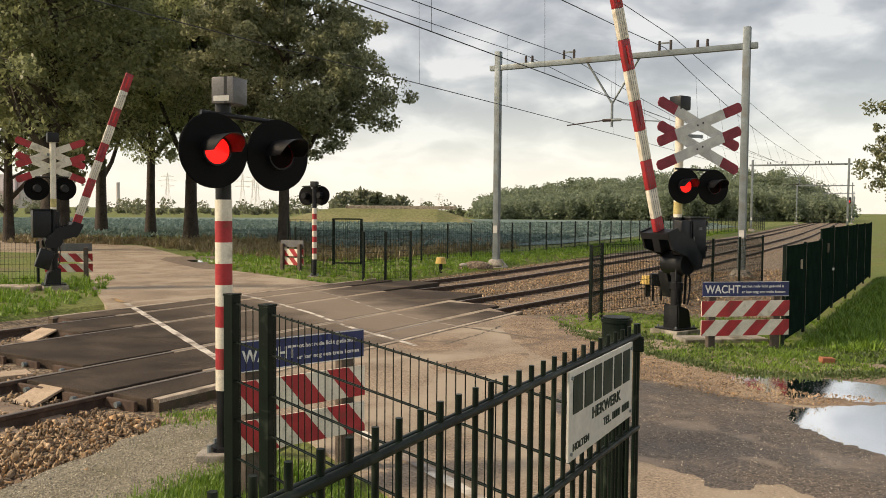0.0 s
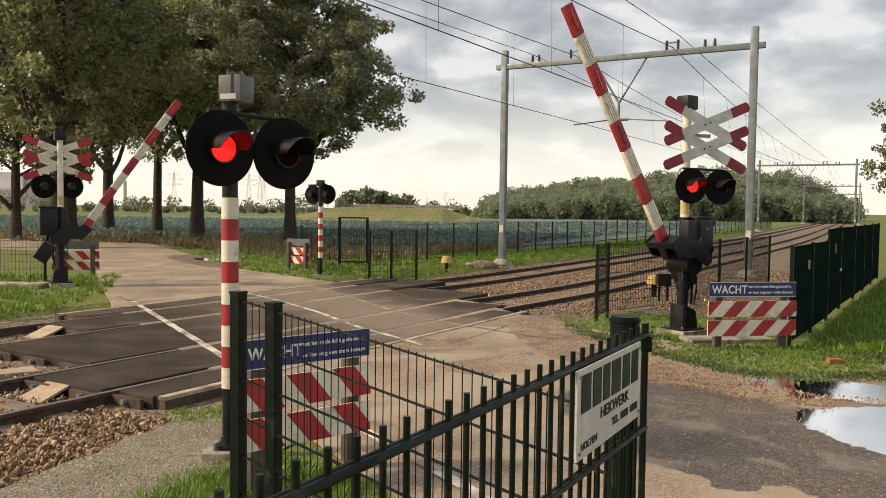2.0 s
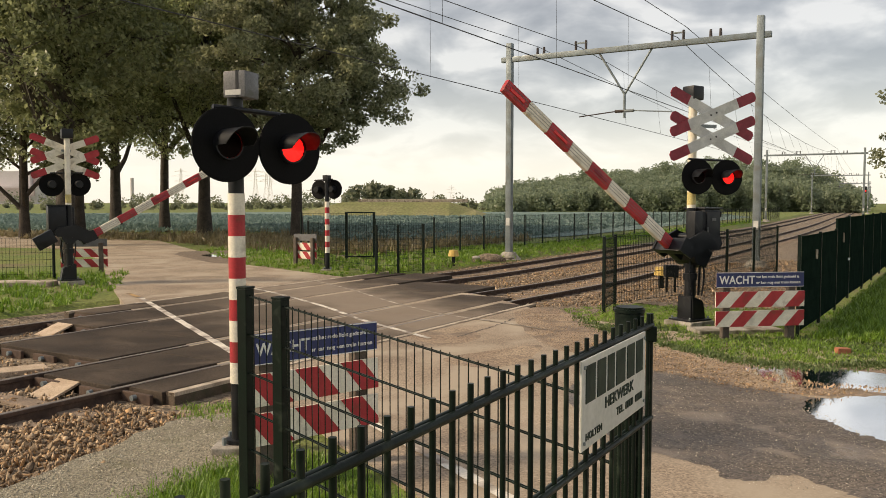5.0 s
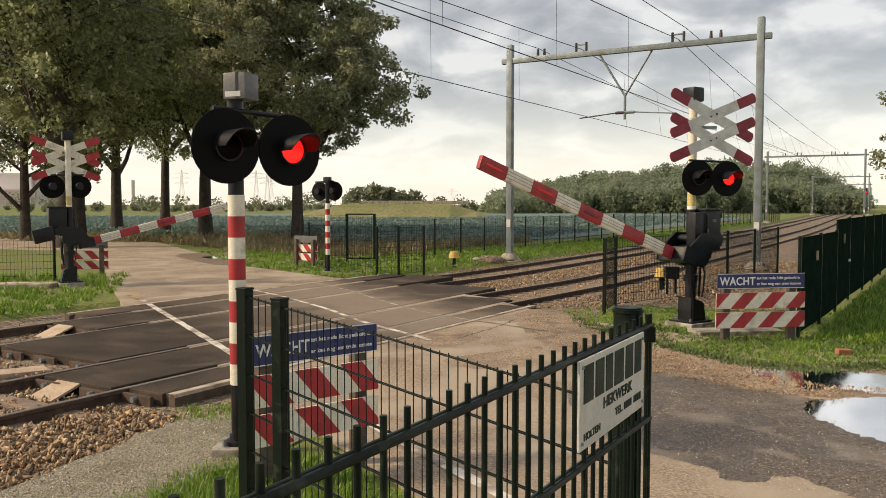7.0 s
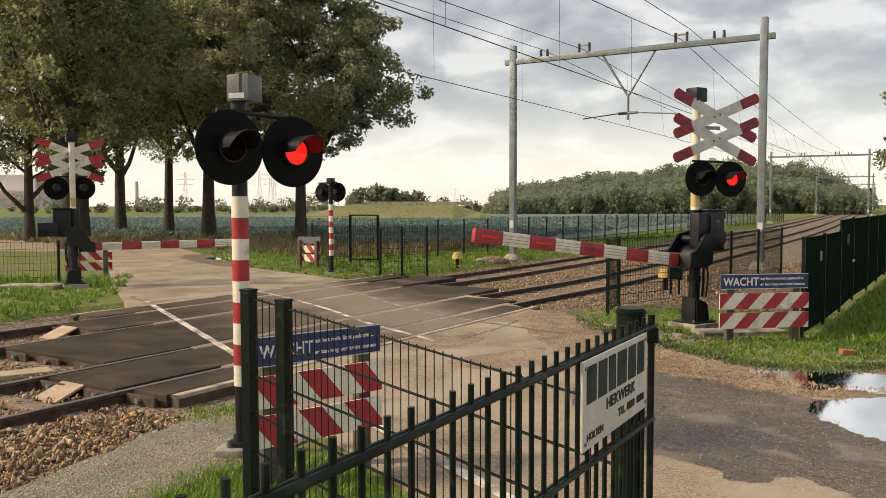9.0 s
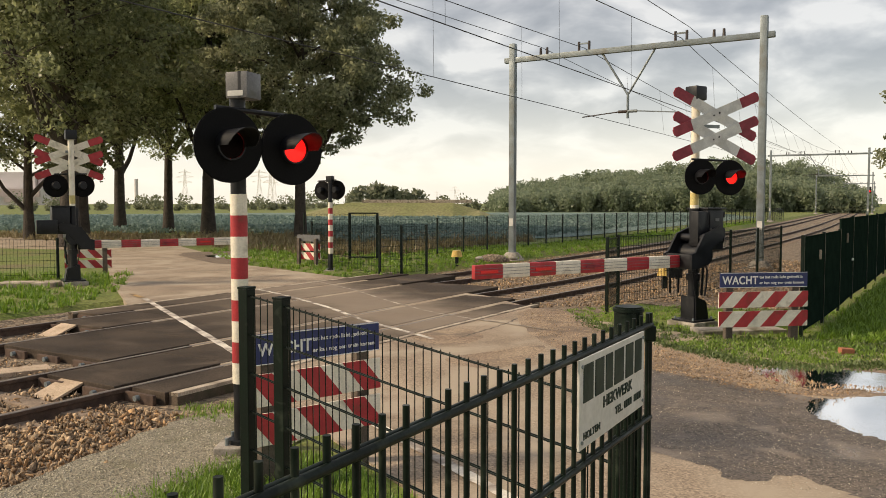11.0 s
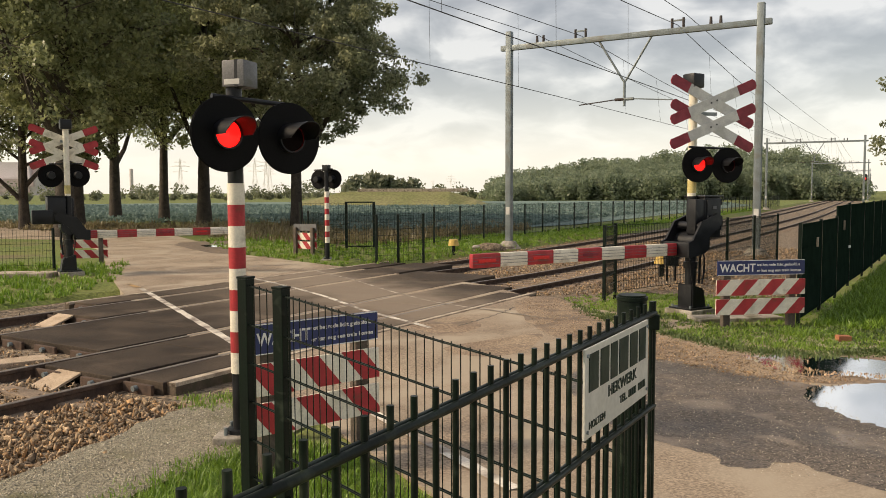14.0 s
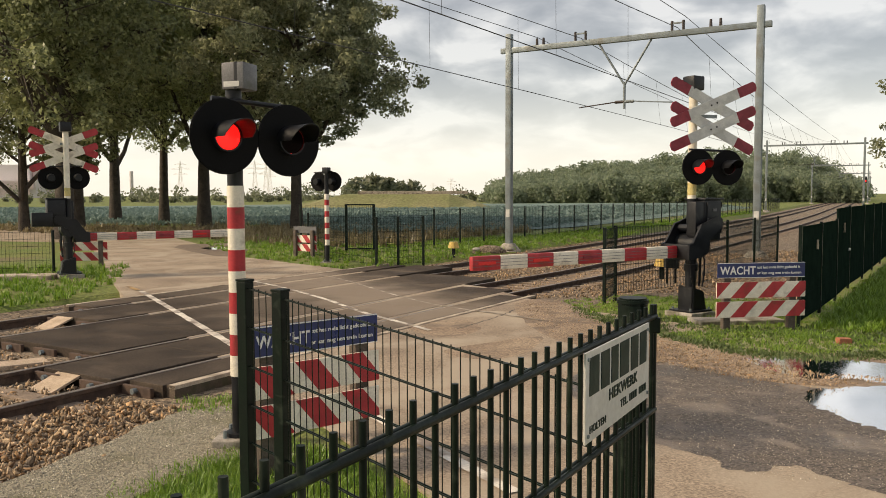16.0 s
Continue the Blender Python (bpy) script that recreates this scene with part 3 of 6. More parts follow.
def build_crossing():
    """Dark slabs between and beside the rails."""
    root = thing("crossing_deck", pose(0, 0, 0), "dark brown-black level crossing slabs between the rails", "crossing deck")
    strips = [(-7.50, -8.07, 6.15, 15.5), (-8.27, -9.58, 6.05, 16.5), (-9.80, -12.17, 7.0, 18.6), (-12.40, -13.70, 8.85, 20.8), (-13.94, -14.6, 9.9, 20.6)]
    for q0, q1, s0, s1 in strips:
        k = max(1, round((s1 - s0) / 1.8))
        for i in range(k):
            a, b = s0 + (s1 - s0) * i / k + 0.004, s0 + (s1 - s0) * (i + 1) / k - 0.004
            bm = B()
            pts = [trk(q0, a).xy, trk(q0, b).xy, trk(q1, b).xy, trk(q1, a).xy]
            prism(bm, [tuple(p) for p in pts], -0.17, 0.004)
            edges = [e for e in bm.edges if all(v.co.z > 0 for v in e.verts)]
            bmesh.ops.bevel(bm, geom=edges, offset=0.008, segments=1, affect="EDGES")
            part("slab", bm, M_PANEL, root)
    # pale concrete edge beams
    for q, s0, s1 in ((-7.42, 6.2, 15.8), (-14.70, 9.8, 20.8)):
        bm = B()
        prism(bm, [tuple(trk(a, b).xy) for a, b in ((q - 0.07, s0), (q - 0.07, s1), (q + 0.07, s1), (q + 0.07, s0))], -0.3, 0.003)
        beam = part("edge_beam", bm, M_BEAM, root, "dirt-stained concrete edge beam")
        bm = B()
        prism(bm, [tuple(trk(a, b).xy) for a, b in ((q - 0.03, s0), (q - 0.03, s1), (q + 0.074, s1), (q + 0.074, s0))], -0.035, 0.009)
        part("nosing", bm, M_KERB, beam, "pale worn nosing strip")
    # sloped end plates and bolted brackets at the slab ends
    for q, s in ((-9.06, 5.6), (-13.3, 8.35)):
        bm = B()
        m = pose(*trk(q, s, 0), 0, 0, -31.5)
        v = [m @ Vector(c) for c in ((-0.24, 0.5, 0.0), (0.2, 0.5, 0.0), (0.24, 0.02, -0.15), (-0.2, 0.02, -0.15), (-0.24, 0.5, -0.03), (0.2, 0.5, -0.03), (0.24, 0.02, -0.18), (-0.2, 0.02, -0.18))]
        vs = [bm.verts.new(c) for c in v]
        for f in ((0, 1, 2, 3), (7, 6, 5, 4), (0, 4, 5, 1), (1, 5, 6, 2), (2, 6, 7, 3), (3, 7, 4, 0)):
            bm.faces.new([vs[i] for i in f])
        part("ramp_plate", bm, M_PLANK, root, "pale sloped deflector plate")
    bk = mesh_of("bracket", box(B(), (0, 0, 0), (0.5, 0.05, 0.12), bevel=0.01), M_RUST)
    bt = mesh_of("bolt", rod(B(), (0, -0.04, 0), (0, 0.02, 0), 0.035, seg=8), M_GALV)
    for q, s in ((-7.85, 6.09), (-8.5, 5.99), (-9.4, 5.99), (-10.1, 6.94), (-10.95, 6.94), (-11.75, 6.94), (-12.65, 8.79), (-13.5, 8.79), (-14.25, 9.84)):
        p = trk(q, s)
        part("bracket", bk, None, root, at=pose(p.x, p.y, -0.09, 0, 0, -31.5))
        p = trk(q, s - 0.04)
        part("bolt", bt, None, root, at=pose(p.x, p.y, -0.08, 0, 0, -31.5))


build_crossing()


def build_lines():
    """Road markings, worn and slightly raised; they waver where the paint machine did."""
    def line(label, w, pts, material):
        """A painted band through (p, r) places of the road."""
        ps, rs = [p for p, r in pts], [r for p, r in pts]
        bm, rows = B(), []
        n = max(2, int((rs[-1] - rs[0]) / 0.3))
        for i in range(n + 1):
            r = rs[0] + (rs[-1] - rs[0]) * i / n
            p = sum(float(np.interp(r + d, rs, ps)) for d in (-0.6, -0.3, 0.0, 0.3, 0.6)) / 5
            k = w * (0.5 + 0.06 * math.sin(r * 7.1))
            rows.append([bm.verts.new((*road_pt(p + o, r), 0.0075)) for o in (-k, k)])
        for (a, b), (c, d) in zip(rows, rows[1:]):
            bm.faces.new((a, b, d, c))
        tagged(new("road_marking", mesh_of("road_marking", bm, material)), label, "road marking", kind="structure")
    line("worn white painted edge line on the road", 0.12, [(3.3, 4.8), (3.27, 7.6)], M_LINE)
    line("worn white painted edge line on the crossing", 0.125, [(3.11, 8.6), (3.12, 16.2), (3.12, 19.4)], M_LINE)
    line("orange-tinged worn end of the edge line", 0.12, [(3.12, 19.45), (3.0, 20.5)], M_OCHRELINE)
    line("thin worn white line along the carriageway", 0.1, [(6.16, 11.3), (6.14, 12.0), (6.03, 13.7), (6.18, 15.75), (6.11, 18.4), (5.84, 20.8)], M_LINE)
    line("faded thin line on the far carriageway edge", 0.07, [(8.32, 11.2), (8.0, 12.7), (7.68, 13.45), (7.69, 15.7), (7.98, 18.8), (7.97, 21.4)], M_FADED)


build_lines()


# ---- crossing signals ----
LENSES = []


def flasher(parent, at, name="signal_lamp"):
    """A round black backplate with a hooded red lamp; local -Y is the front. The lens disc can turn about its upright axis."""
    root = part(name, mesh_of(name, rod(B(), (0, 0.03, 0), (0, 0.22, 0), 0.115, 0.09, seg=24), M_BLACK, 40), None, parent, "black round lamp housing", at=at)
    bm = rod(B(), (0, 0.0, 0), (0, 0.025, 0), 0.31, 0.31, seg=48)
    bmesh.ops.bevel(bm, geom=[e for e in bm.edges if len(e.link_faces) == 2 and e.calc_face_angle() > 1], offset=0.007, segments=2, affect="EDGES")
    part("backplate", bm, M_BLACKMATT, root, smooth=40)
    bm = B()
    ring = [[bm.verts.new((math.cos(t) * rr, y, math.sin(t) * rr)) for rr, y in ((0.126, 0.0), (0.126, -0.05), (0.1145, -0.05), (0.1145, 0.0))] for t in [2 * math.pi * k / 32 for k in range(32)]]
    for k in range(32):
        for c in range(4):
            bm.faces.new((ring[k][c], ring[(k + 1) % 32][c], ring[(k + 1) % 32][(c + 1) % 4], ring[k][(c + 1) % 4]))
    bmesh.ops.recalc_face_normals(bm, faces=bm.faces)
    part("lamp_ring", bm, M_BLACK, root, smooth=40)
    # hood: upper shell that reaches further out at the top
    bm = B()
    n = 28
    rows = []
    for i in range(n + 1):
        a = math.pi * (-0.03 + 1.06 * i / n)
        reach = 0.22 + 0.13 * max(0.0, math.sin(a)) ** 0.7
        rows.append([Vector((math.cos(a) * rr, y, math.sin(a) * rr)) for rr, y in ((0.128, -0.01), (0.128, -reach), (0.122, -reach), (0.122, -0.01))])
    vs = [[bm.verts.new(c) for c in r] for r in rows]
    for a, b in zip(vs, vs[1:]):
        for i in range(4):
            bm.faces.new((a[i], b[i], b[(i + 1) % 4], a[(i + 1) % 4]))
    bm.faces.new(vs[0])
    bm.faces.new(vs[-1][::-1])
    bmesh.ops.recalc_face_normals(bm, faces=bm.faces)
    part("hood", bm, M_BLACK, root, smooth=40)
    # lens: domed, glowing glass on one side, dark glass on the other
    bm = B()
    rings = 5
    for side, idx in ((-1, 0), (1, 1)):
        prev = None
        for k in range(rings + 1):
            rr, d = 0.112 * k / rings, 0.012 * (1 - (k / rings) ** 2) + 0.002
            cur = [bm.verts.new((rr * math.cos(t), side * d, rr * math.sin(t))) for t in [2 * math.pi * j / 28 for j in range(28)]] if k else [bm.verts.new((0, side * d, 0))]
            if prev:
                for j in range(28):
                    a, b = cur[j], cur[(j + 1) % 28]
                    f = bm.faces.new((prev[0], a, b) if len(prev) == 1 else (prev[j], a, b, prev[(j + 1) % 28]))
                    f.material_index = idx
            prev = cur
    bmesh.ops.recalc_face_normals(bm, faces=bm.faces)
    lens = part("lens", bm, [M_LENSLIT, M_LENSDARK], root, "red lamp lens", smooth=True)
    lens.location = (0, -0.035, 0)
    return lens


def striped_pole(parent, r, z0, z1, bands, first=None):
    h = (z1 - z0) / bands
    for i in range(bands):
        w = i % 2 == 0
        part("white_band" if w else "red_band", rod(B(), (0, 0, z0 + i * h), (0, 0, z0 + (i + 1) * h), r, seg=28), M_WHITE if w else M_RED, parent, smooth=40)


def lamp_post(at, face, r=0.073, left=0.21, right=0.40, ahead=0.24, label="", side=1):
    """A red and white banded post with two flashing lamps, a crossbar and a bell box on top."""
    root = thing("signal_post", at, label, "signal post", "flashing light posts")
    part("base_block", box(B(), (0, 0, -0.06), (0.4, 0.4, 0.22), bevel=0.012), M_CONCRETE, root, "mossy concrete base block")
    part("base_flange", rod(B(), (0, 0, 0.045), (0, 0, 0.085), 0.12, seg=20), M_BLACK, root)
    nut = mesh_of("anchor_nut", rod(B(), (0, 0, 0.045), (0, 0, 0.115), 0.018, seg=6), M_GALV)
    for a in range(4):
        part("anchor_nut", nut, None, root, at=pose(0.15 * math.cos(a * 1.57 + 0.8), 0.15 * math.sin(a * 1.57 + 0.8), 0))
    part("lower_pole", rod(B(), (0, 0, 0.05), (0, 0, 0.578), r * 0.9, seg=28), M_BLACK, root, "dark grey lower pole", smooth=40)
    striped_pole(root, r, 0.578, 2.23, 9)
    part("upper_pole", rod(B(), (0, 0, 2.23), (0, 0, 3.05), r * 0.92, seg=28), M_BLACK, root, "black upper pole", smooth=40)
    m = pose(0, 0, 0, 0, 0, face)
    bm = rod(B(), m @ Vector((-left - 0.05, -ahead + 0.14, 2.95)), m @ Vector((right + 0.1, -ahead + 0.14, 2.92)), 0.022, seg=12)
    part("crossbar", bm, M_BLACK, root, smooth=40)
    bm = rod(B(), m @ Vector((0, -0.02, 2.93)), m @ Vector((0, -ahead + 0.14, 2.94)), 0.03, seg=10)
    part("clamp", bm, M_BLACK, root)
    if side > 0:
        bell = box(B(), (0.055, 0, 3.155), (0.215, 0.22, 0.225), m @ pose(0, 0, 0, 0, 0, -62), bevel=0.012)
        part("bell_box", bell, M_GREYBOX, root, "grey metal bell box", smooth=40)
        ms = m @ pose(0, 0, 0, 0, 0, -62)
        part("seam", box(B(), Vector((0.055, 0, 0)) + ms @ Vector((0.03, 0.0, 3.155)), (0.028, 0.2235, 0.2285), ms), M_BLACK, root, "dark seam between the box shells")
        part("bell_label", box(B(), Vector((0.055, 0, 0)) + m @ pose(0, 0, 0, 0, 0, -62) @ Vector((-0.01, -0.1115, 3.085)), (0.15, 0.004, 0.045), m @ pose(0, 0, 0, 0, 0, -62)), M_SIGNWHITE, root, "pale label plate")
    else:
        part("bell_box", box(B(), (0, 0, 2.98), (0.2, 0.2, 0.2), m, bevel=0.012), M_BLACK, root, "black bell box", smooth=40)
    la = flasher(root, m @ pose(-left, -ahead, 2.63))
    lb = flasher(root, m @ pose(right, -ahead, 2.62))
    return root, la, lb


near_post, near_l, near_r = lamp_post(pose(-1.79, 7.1, 0.0), 43, label="red and white banded signal post with two red flashing lamps")
far_post, far_l, far_r = lamp_post(pose(-3.72, 26.4, -0.05), 180 - 26, r=0.075, left=0.14, right=0.42, ahead=0.2, label="red and white banded signal post seen from behind, lamps facing away", side=-1)


def cross_board(parent, c, tilt, y, red, white, yaw=0.0):
    """One board of the warning cross with pointed red ends."""
    m = pose(0, 0, 0, 0, 0, yaw) @ Matrix.Translation((c[0], y, c[1])) @ pose(0, 0, 0, 0, tilt, 0)
    L, w, t = 0.9, 0.09, 0.012

    def plate(pts):
        bm = B()
        lo, hi = [bm.verts.new(m @ Vector((x, -t, z))) for x, z in pts], [bm.verts.new(m @ Vector((x, t, z))) for x, z in pts]
        n = len(pts)
        bm.faces.new(lo)
        bm.faces.new(hi[::-1])
        for i in range(n):
            bm.faces.new((lo[i], hi[i], hi[(i + 1) % n], lo[(i + 1) % n]))
        bmesh.ops.recalc_face_normals(bm, faces=bm.faces)
        return bm
    bo = part("cross_board", plate([(-0.52, -w), (0.52, -w), (0.52, w), (-0.52, w)]), white, parent, "pale reflective cross board")
    for sg in (-1, 1):
        pts = [(sg * 0.52, -w), (sg * (L - 0.04), -w), (sg * L, -w * 0.5), (sg * L, w * 0.5), (sg * (L - 0.04), w), (sg * 0.52, w)]
        part("red_tip", plate(pts), red, bo, "red reflective board end")
    for dx in (-0.06, 0.06):
        part("bolt", rod(B(), m @ Vector((dx, -0.02, 0)), m @ Vector((dx, 0.02, 0)), 0.016, seg=8), M_BLACK, bo)


ARM_LEN = 4.77


def barrier(at, label, cross_x, red, white, lamp_turn, pivot, lamp_x, cross_z=(3.71, 3.29), tilts=(26.0, -22.5), top=4.0):
    """Half barrier: pole with double warning cross, lamps, drive cabinet and a pivoted striped arm to local -X; front is local -Y."""
    root = thing("level_crossing_barrier", at, label, "crossing barrier", "half barriers of the crossing")
    part("foundation", box(B(), (0, 0, 0.0), (0.62, 0.62, 0.12), bevel=0.02), M_CONCRETE, root, "concrete foundation")
    bm = box(B(), (0.06, 0, 0.26), (0.40, 0.34, 0.50))
    for v in bm.verts:
        if v.co.z > 0.3:
            v.co.x = 0.02 + (v.co.x - 0.06) * 0.8
            v.co.z -= 0.1 if v.co.x > 0.05 else 0.0
    bmesh.ops.bevel(bm, geom=bm.edges[:], offset=0.022, segments=2, affect="EDGES")
    part("foot", bm, M_BLACK, root, "black cast foot box", smooth=40)
    part("base_plate", box(B(), (0.02, 0, 0.075), (0.56, 0.5, 0.03), bevel=0.006), M_BLACK, root)
    nut = mesh_of("anchor_nut", rod(B(), (0, 0, 0.06), (0, 0, 0.13), 0.02, seg=6), M_GALV)
    for sx in (-0.22, 0.26):
        for sy in (-0.2, 0.2):
            part("anchor_nut", nut, None, root, at=pose(sx, sy, 0))
    part("collar", rod(B(), (0, 0, 0.78), (0, 0, 0.9), 0.125, seg=20), M_BLACK, root, smooth=40)
    part("collar", rod(B(), (0, 0, 1.02), (0, 0, 1.08), 0.115, seg=20), M_BLACK, root, smooth=40)
    for k, (x, r) in enumerate(((0.15, 0.016), (-0.13, 0.014))):
        bm = B()
        pts = [Vector((x, -0.1, 1.2)), Vector((x * 1.35, -0.14, 0.95)), Vector((x * 1.2, -0.15, 0.7)), Vector((x * 0.8, -0.16, 0.5))]
        for a, b in zip(pts, pts[1:]):
            rod(bm, a, b, r, seg=8)
        part("cable", bm, M_BLACK, root, "black cable")
    for z in (1.45, 1.9):
        part("hinge", rod(B(), (0.49, -0.25, z), (0.49, -0.25, z + 0.1), 0.016, seg=8), M_BLACK, root)
    part("latch", box(B(), (0.13, -0.262, 1.66), (0.03, 0.02, 0.12), bevel=0.004), M_GREYBOX, root, "worn grey latch")
    part("cabinet_roof", box(B(), (0.3, -0.02, 2.055), (0.5, 0.48, 0.035), bevel=0.01), M_BLACK, root, smooth=40)
    part("lower_pole", rod(B(), (0, 0, 0.06), (0, 0, 2.06), 0.095, 0.085, seg=24), M_BLACK, root, "black lower pole", smooth=40)
    part("conduit", rod(B(), (0.16, -0.06, 0.5), (0.2, -0.06, 1.3), 0.022, seg=8), M_BLACK, root)
    part("drive_cabinet", box(B(), (0.3, -0.02, 1.68), (0.44, 0.42, 0.72), bevel=0.03), M_BLACK, root, "black drive cabinet", smooth=40)
    part("cabinet_lid", box(B(), (0.3, -0.24, 1.72), (0.36, 0.03, 0.56), bevel=0.012), M_BLACK, root, smooth=40)
    part("lid_badge", box(B(), (0.3, -0.26, 1.86), (0.1, 0.012, 0.05)), M_GREYBOX, root, "worn grey badge")
    part("side_housing", box(B(), (-0.02, -0.12, 1.7), (0.26, 0.2, 0.62), bevel=0.03), M_BLACK, root, smooth=40)
    part("gear_housing", rod(B(), (0.02, -0.24, 1.24), (0.02, 0.24, 1.24), 0.2, seg=24), M_BLACK, root, "black round gear housing", smooth=40)
    part("white_pole", rod(B(), (0, 0, 2.06), (0, 0, top), 0.075, seg=24), M_WHITE, root, "white upper pole", smooth=40)
    part("warning_sticker", rod(B(), (0, 0, 2.12), (0, 0, 2.34), 0.0765, seg=24, caps=False), M_PALEYELLOW, root, "yellow warning band", smooth=40)
    part("bell_box", box(B(), (0, 0, top + 0.08), (0.28, 0.26, 0.25), bevel=0.03), M_BLACK, root, "black bell box", smooth=40)
    for cz in cross_z:
        cross_board(root, (cross_x, cz), tilts[0], -0.14, red, white, lamp_turn)
        cross_board(root, (cross_x, cz), tilts[1], -0.17, red, white, lamp_turn)
    m = pose(0, 0, 0, 0, 0, lamp_turn)
    part("cross_bracket", box(B(), m @ Vector((cross_x * 0.5, -0.11, 3.5)), (abs(cross_x) + 0.2, 0.03, 0.06), m), M_GALV, root)
    part("crossbar", rod(B(), m @ Vector((lamp_x[0] - 0.1, -0.12, 2.92)), m @ Vector((lamp_x[1] + 0.05, -0.12, 2.9)), 0.02, seg=10), M_BLACK, root)
    la, lb = flasher(root, m @ pose(lamp_x[0], -0.26, 2.61)), flasher(root, m @ pose(lamp_x[1], -0.26, 2.6))
    # the pivoted arm, built level towards -X; its origin is the pivot
    arm = part("barrier_arm", rod(B(), (0, -0.3, 0), (0, 0.3, 0), 0.07, seg=16), M_BLACK, root, "pivoted barrier arm", at=pose(*pivot))
    dz0, n = -0.4, 9
    h = (ARM_LEN - 0.66) / (n - 1)
    ends = [-0.42] + [-0.66 - k * h for k in range(n)]
    for i in range(n):
        x0, x1 = ends[i], ends[i + 1]
        h = x0 - x1
        r = i % 2 == 0
        bm = box(B(), ((x0 + x1) / 2, 0, dz0), (h, 0.09, 0.21), bevel=0.018)
        seg = part("red_band" if r else "white_band", bm, M_RED if r else M_WHITE, arm, smooth=40)
        for dz in (-0.048, 0.0, 0.048):
            for sy in (-1, 1):
                part("groove", box(B(), ((x0 + x1) / 2, 0.0455 * sy, dz0 + dz), (h, 0.004, 0.006)), M_GREYBOX, seg)
        if i in (4, 6, 8):
            for sy in (-1, 1):
                part("arm_lamp", box(B(), ((x0 + x1) / 2, 0.052 * sy, dz0), (h * 0.62, 0.014, 0.045), bevel=0.005), M_REFLECTOR if i != 4 else M_DARKRED, seg, "small red arm lamp")
    part("root_socket", box(B(), (-0.24, 0, dz0), (0.36, 0.16, 0.25), bevel=0.02), M_BLACK, arm, "black arm socket", smooth=40)
    for sy in (-0.3, 0.3):
        bm = B()
        pts = [(-0.44, -0.53), (-0.44, -0.27), (-0.34, -0.24), (-0.12, 0.08), (0.02, 0.12), (0.3, 0.22), (0.42, 0.16), (0.42, 0.02), (0.12, -0.16), (-0.12, -0.5)]
        lo, hi = [bm.verts.new((x, sy - 0.02, z)) for x, z in pts], [bm.verts.new((x, sy + 0.02, z)) for x, z in pts]
        bm.faces.new(lo)
        bm.faces.new(hi[::-1])
        for i in range(len(pts)):
            j = (i + 1) % len(pts)
            bm.faces.new((lo[i], hi[i], hi[j], lo[j]))
        bmesh.ops.recalc_face_normals(bm, faces=bm.faces)
        part("fork_plate", bm, M_BLACK, arm, "black fork plate of the arm")
    part("fork_front", box(B(), (-0.36, 0, dz0), (0.12, 0.62, 0.26), bevel=0.012), M_BLACK, arm, smooth=40)
    part("counterweight", box(B(), (0.72, 0.4, 0.1), (0.5, 0.22, 0.36), bevel=0.03), M_BLACK, arm, "black counterweight", smooth=40)
    return root, arm, la, lb


bar_near, arm_near, bn_l, bn_r = barrier(pose(4.42, 14.56, 0, 0, 0, 32.9), "half barrier with striped arm, warning cross and black drive cabinet", 0.3, M_DARKRED, M_GREYWHITE, -18, (-0.05, -0.06, 1.54), (-0.04, 0.54))
bar_far, arm_far, bf_l, bf_r = barrier(pose(-9.93, 21.75, 0.02, 0, 0, 212.9), "half barrier seen from behind, striped arm over the road", 0.02, M_RED, M_WHITE, 0, (-0.05, -0.06, 1.42), (-0.3, 0.36), cross_z=(3.54, 3.15), tilts=(22.0, -22.0), top=3.86)


# ---- warning boards ----
def letters(parent, txt, size, at, material, name="lettering", stretch=1.0, align="LEFT", apart=False):
    cu = bpy.data.curves.new(name, "FONT")
    cu.body, cu.size, cu.align_x, cu.extrude, cu.space_character, cu.offset = txt, size, align, 0.0015, 1.05, size * 0.022
    tmp = bpy.data.objects.new(name, cu)
    me = bpy.data.meshes.new_from_object(tmp)
    bpy.data.objects.remove(tmp)
    me.transform(Matrix.Diagonal((stretch, 1, 1, 1)))
    me.materials.clear()
    me.materials.append(material)
    if not apart:
        return tagged(part(name, me, None, parent, at=at), kind="stuff")
    bm = B()
    bm.from_mesh(me)
    left = set(bm.verts)
    while left:
        seed = left.pop()
        island, todo = {seed}, [seed]
        while todo:
            for e in todo.pop().link_edges:
                for v in e.verts:
                    if v in left:
                        left.discard(v)
                        island.add(v)
                        todo.append(v)
        one = bm.copy()
        one.verts.ensure_lookup_table()
        bm.verts.index_update()
        keep = {v.index for v in island}
        bmesh.ops.delete(one, geom=[v for k, v in enumerate(one.verts) if k not in keep], context="VERTS")
        part("letter", one, material, parent, at=at)
    bm.free()


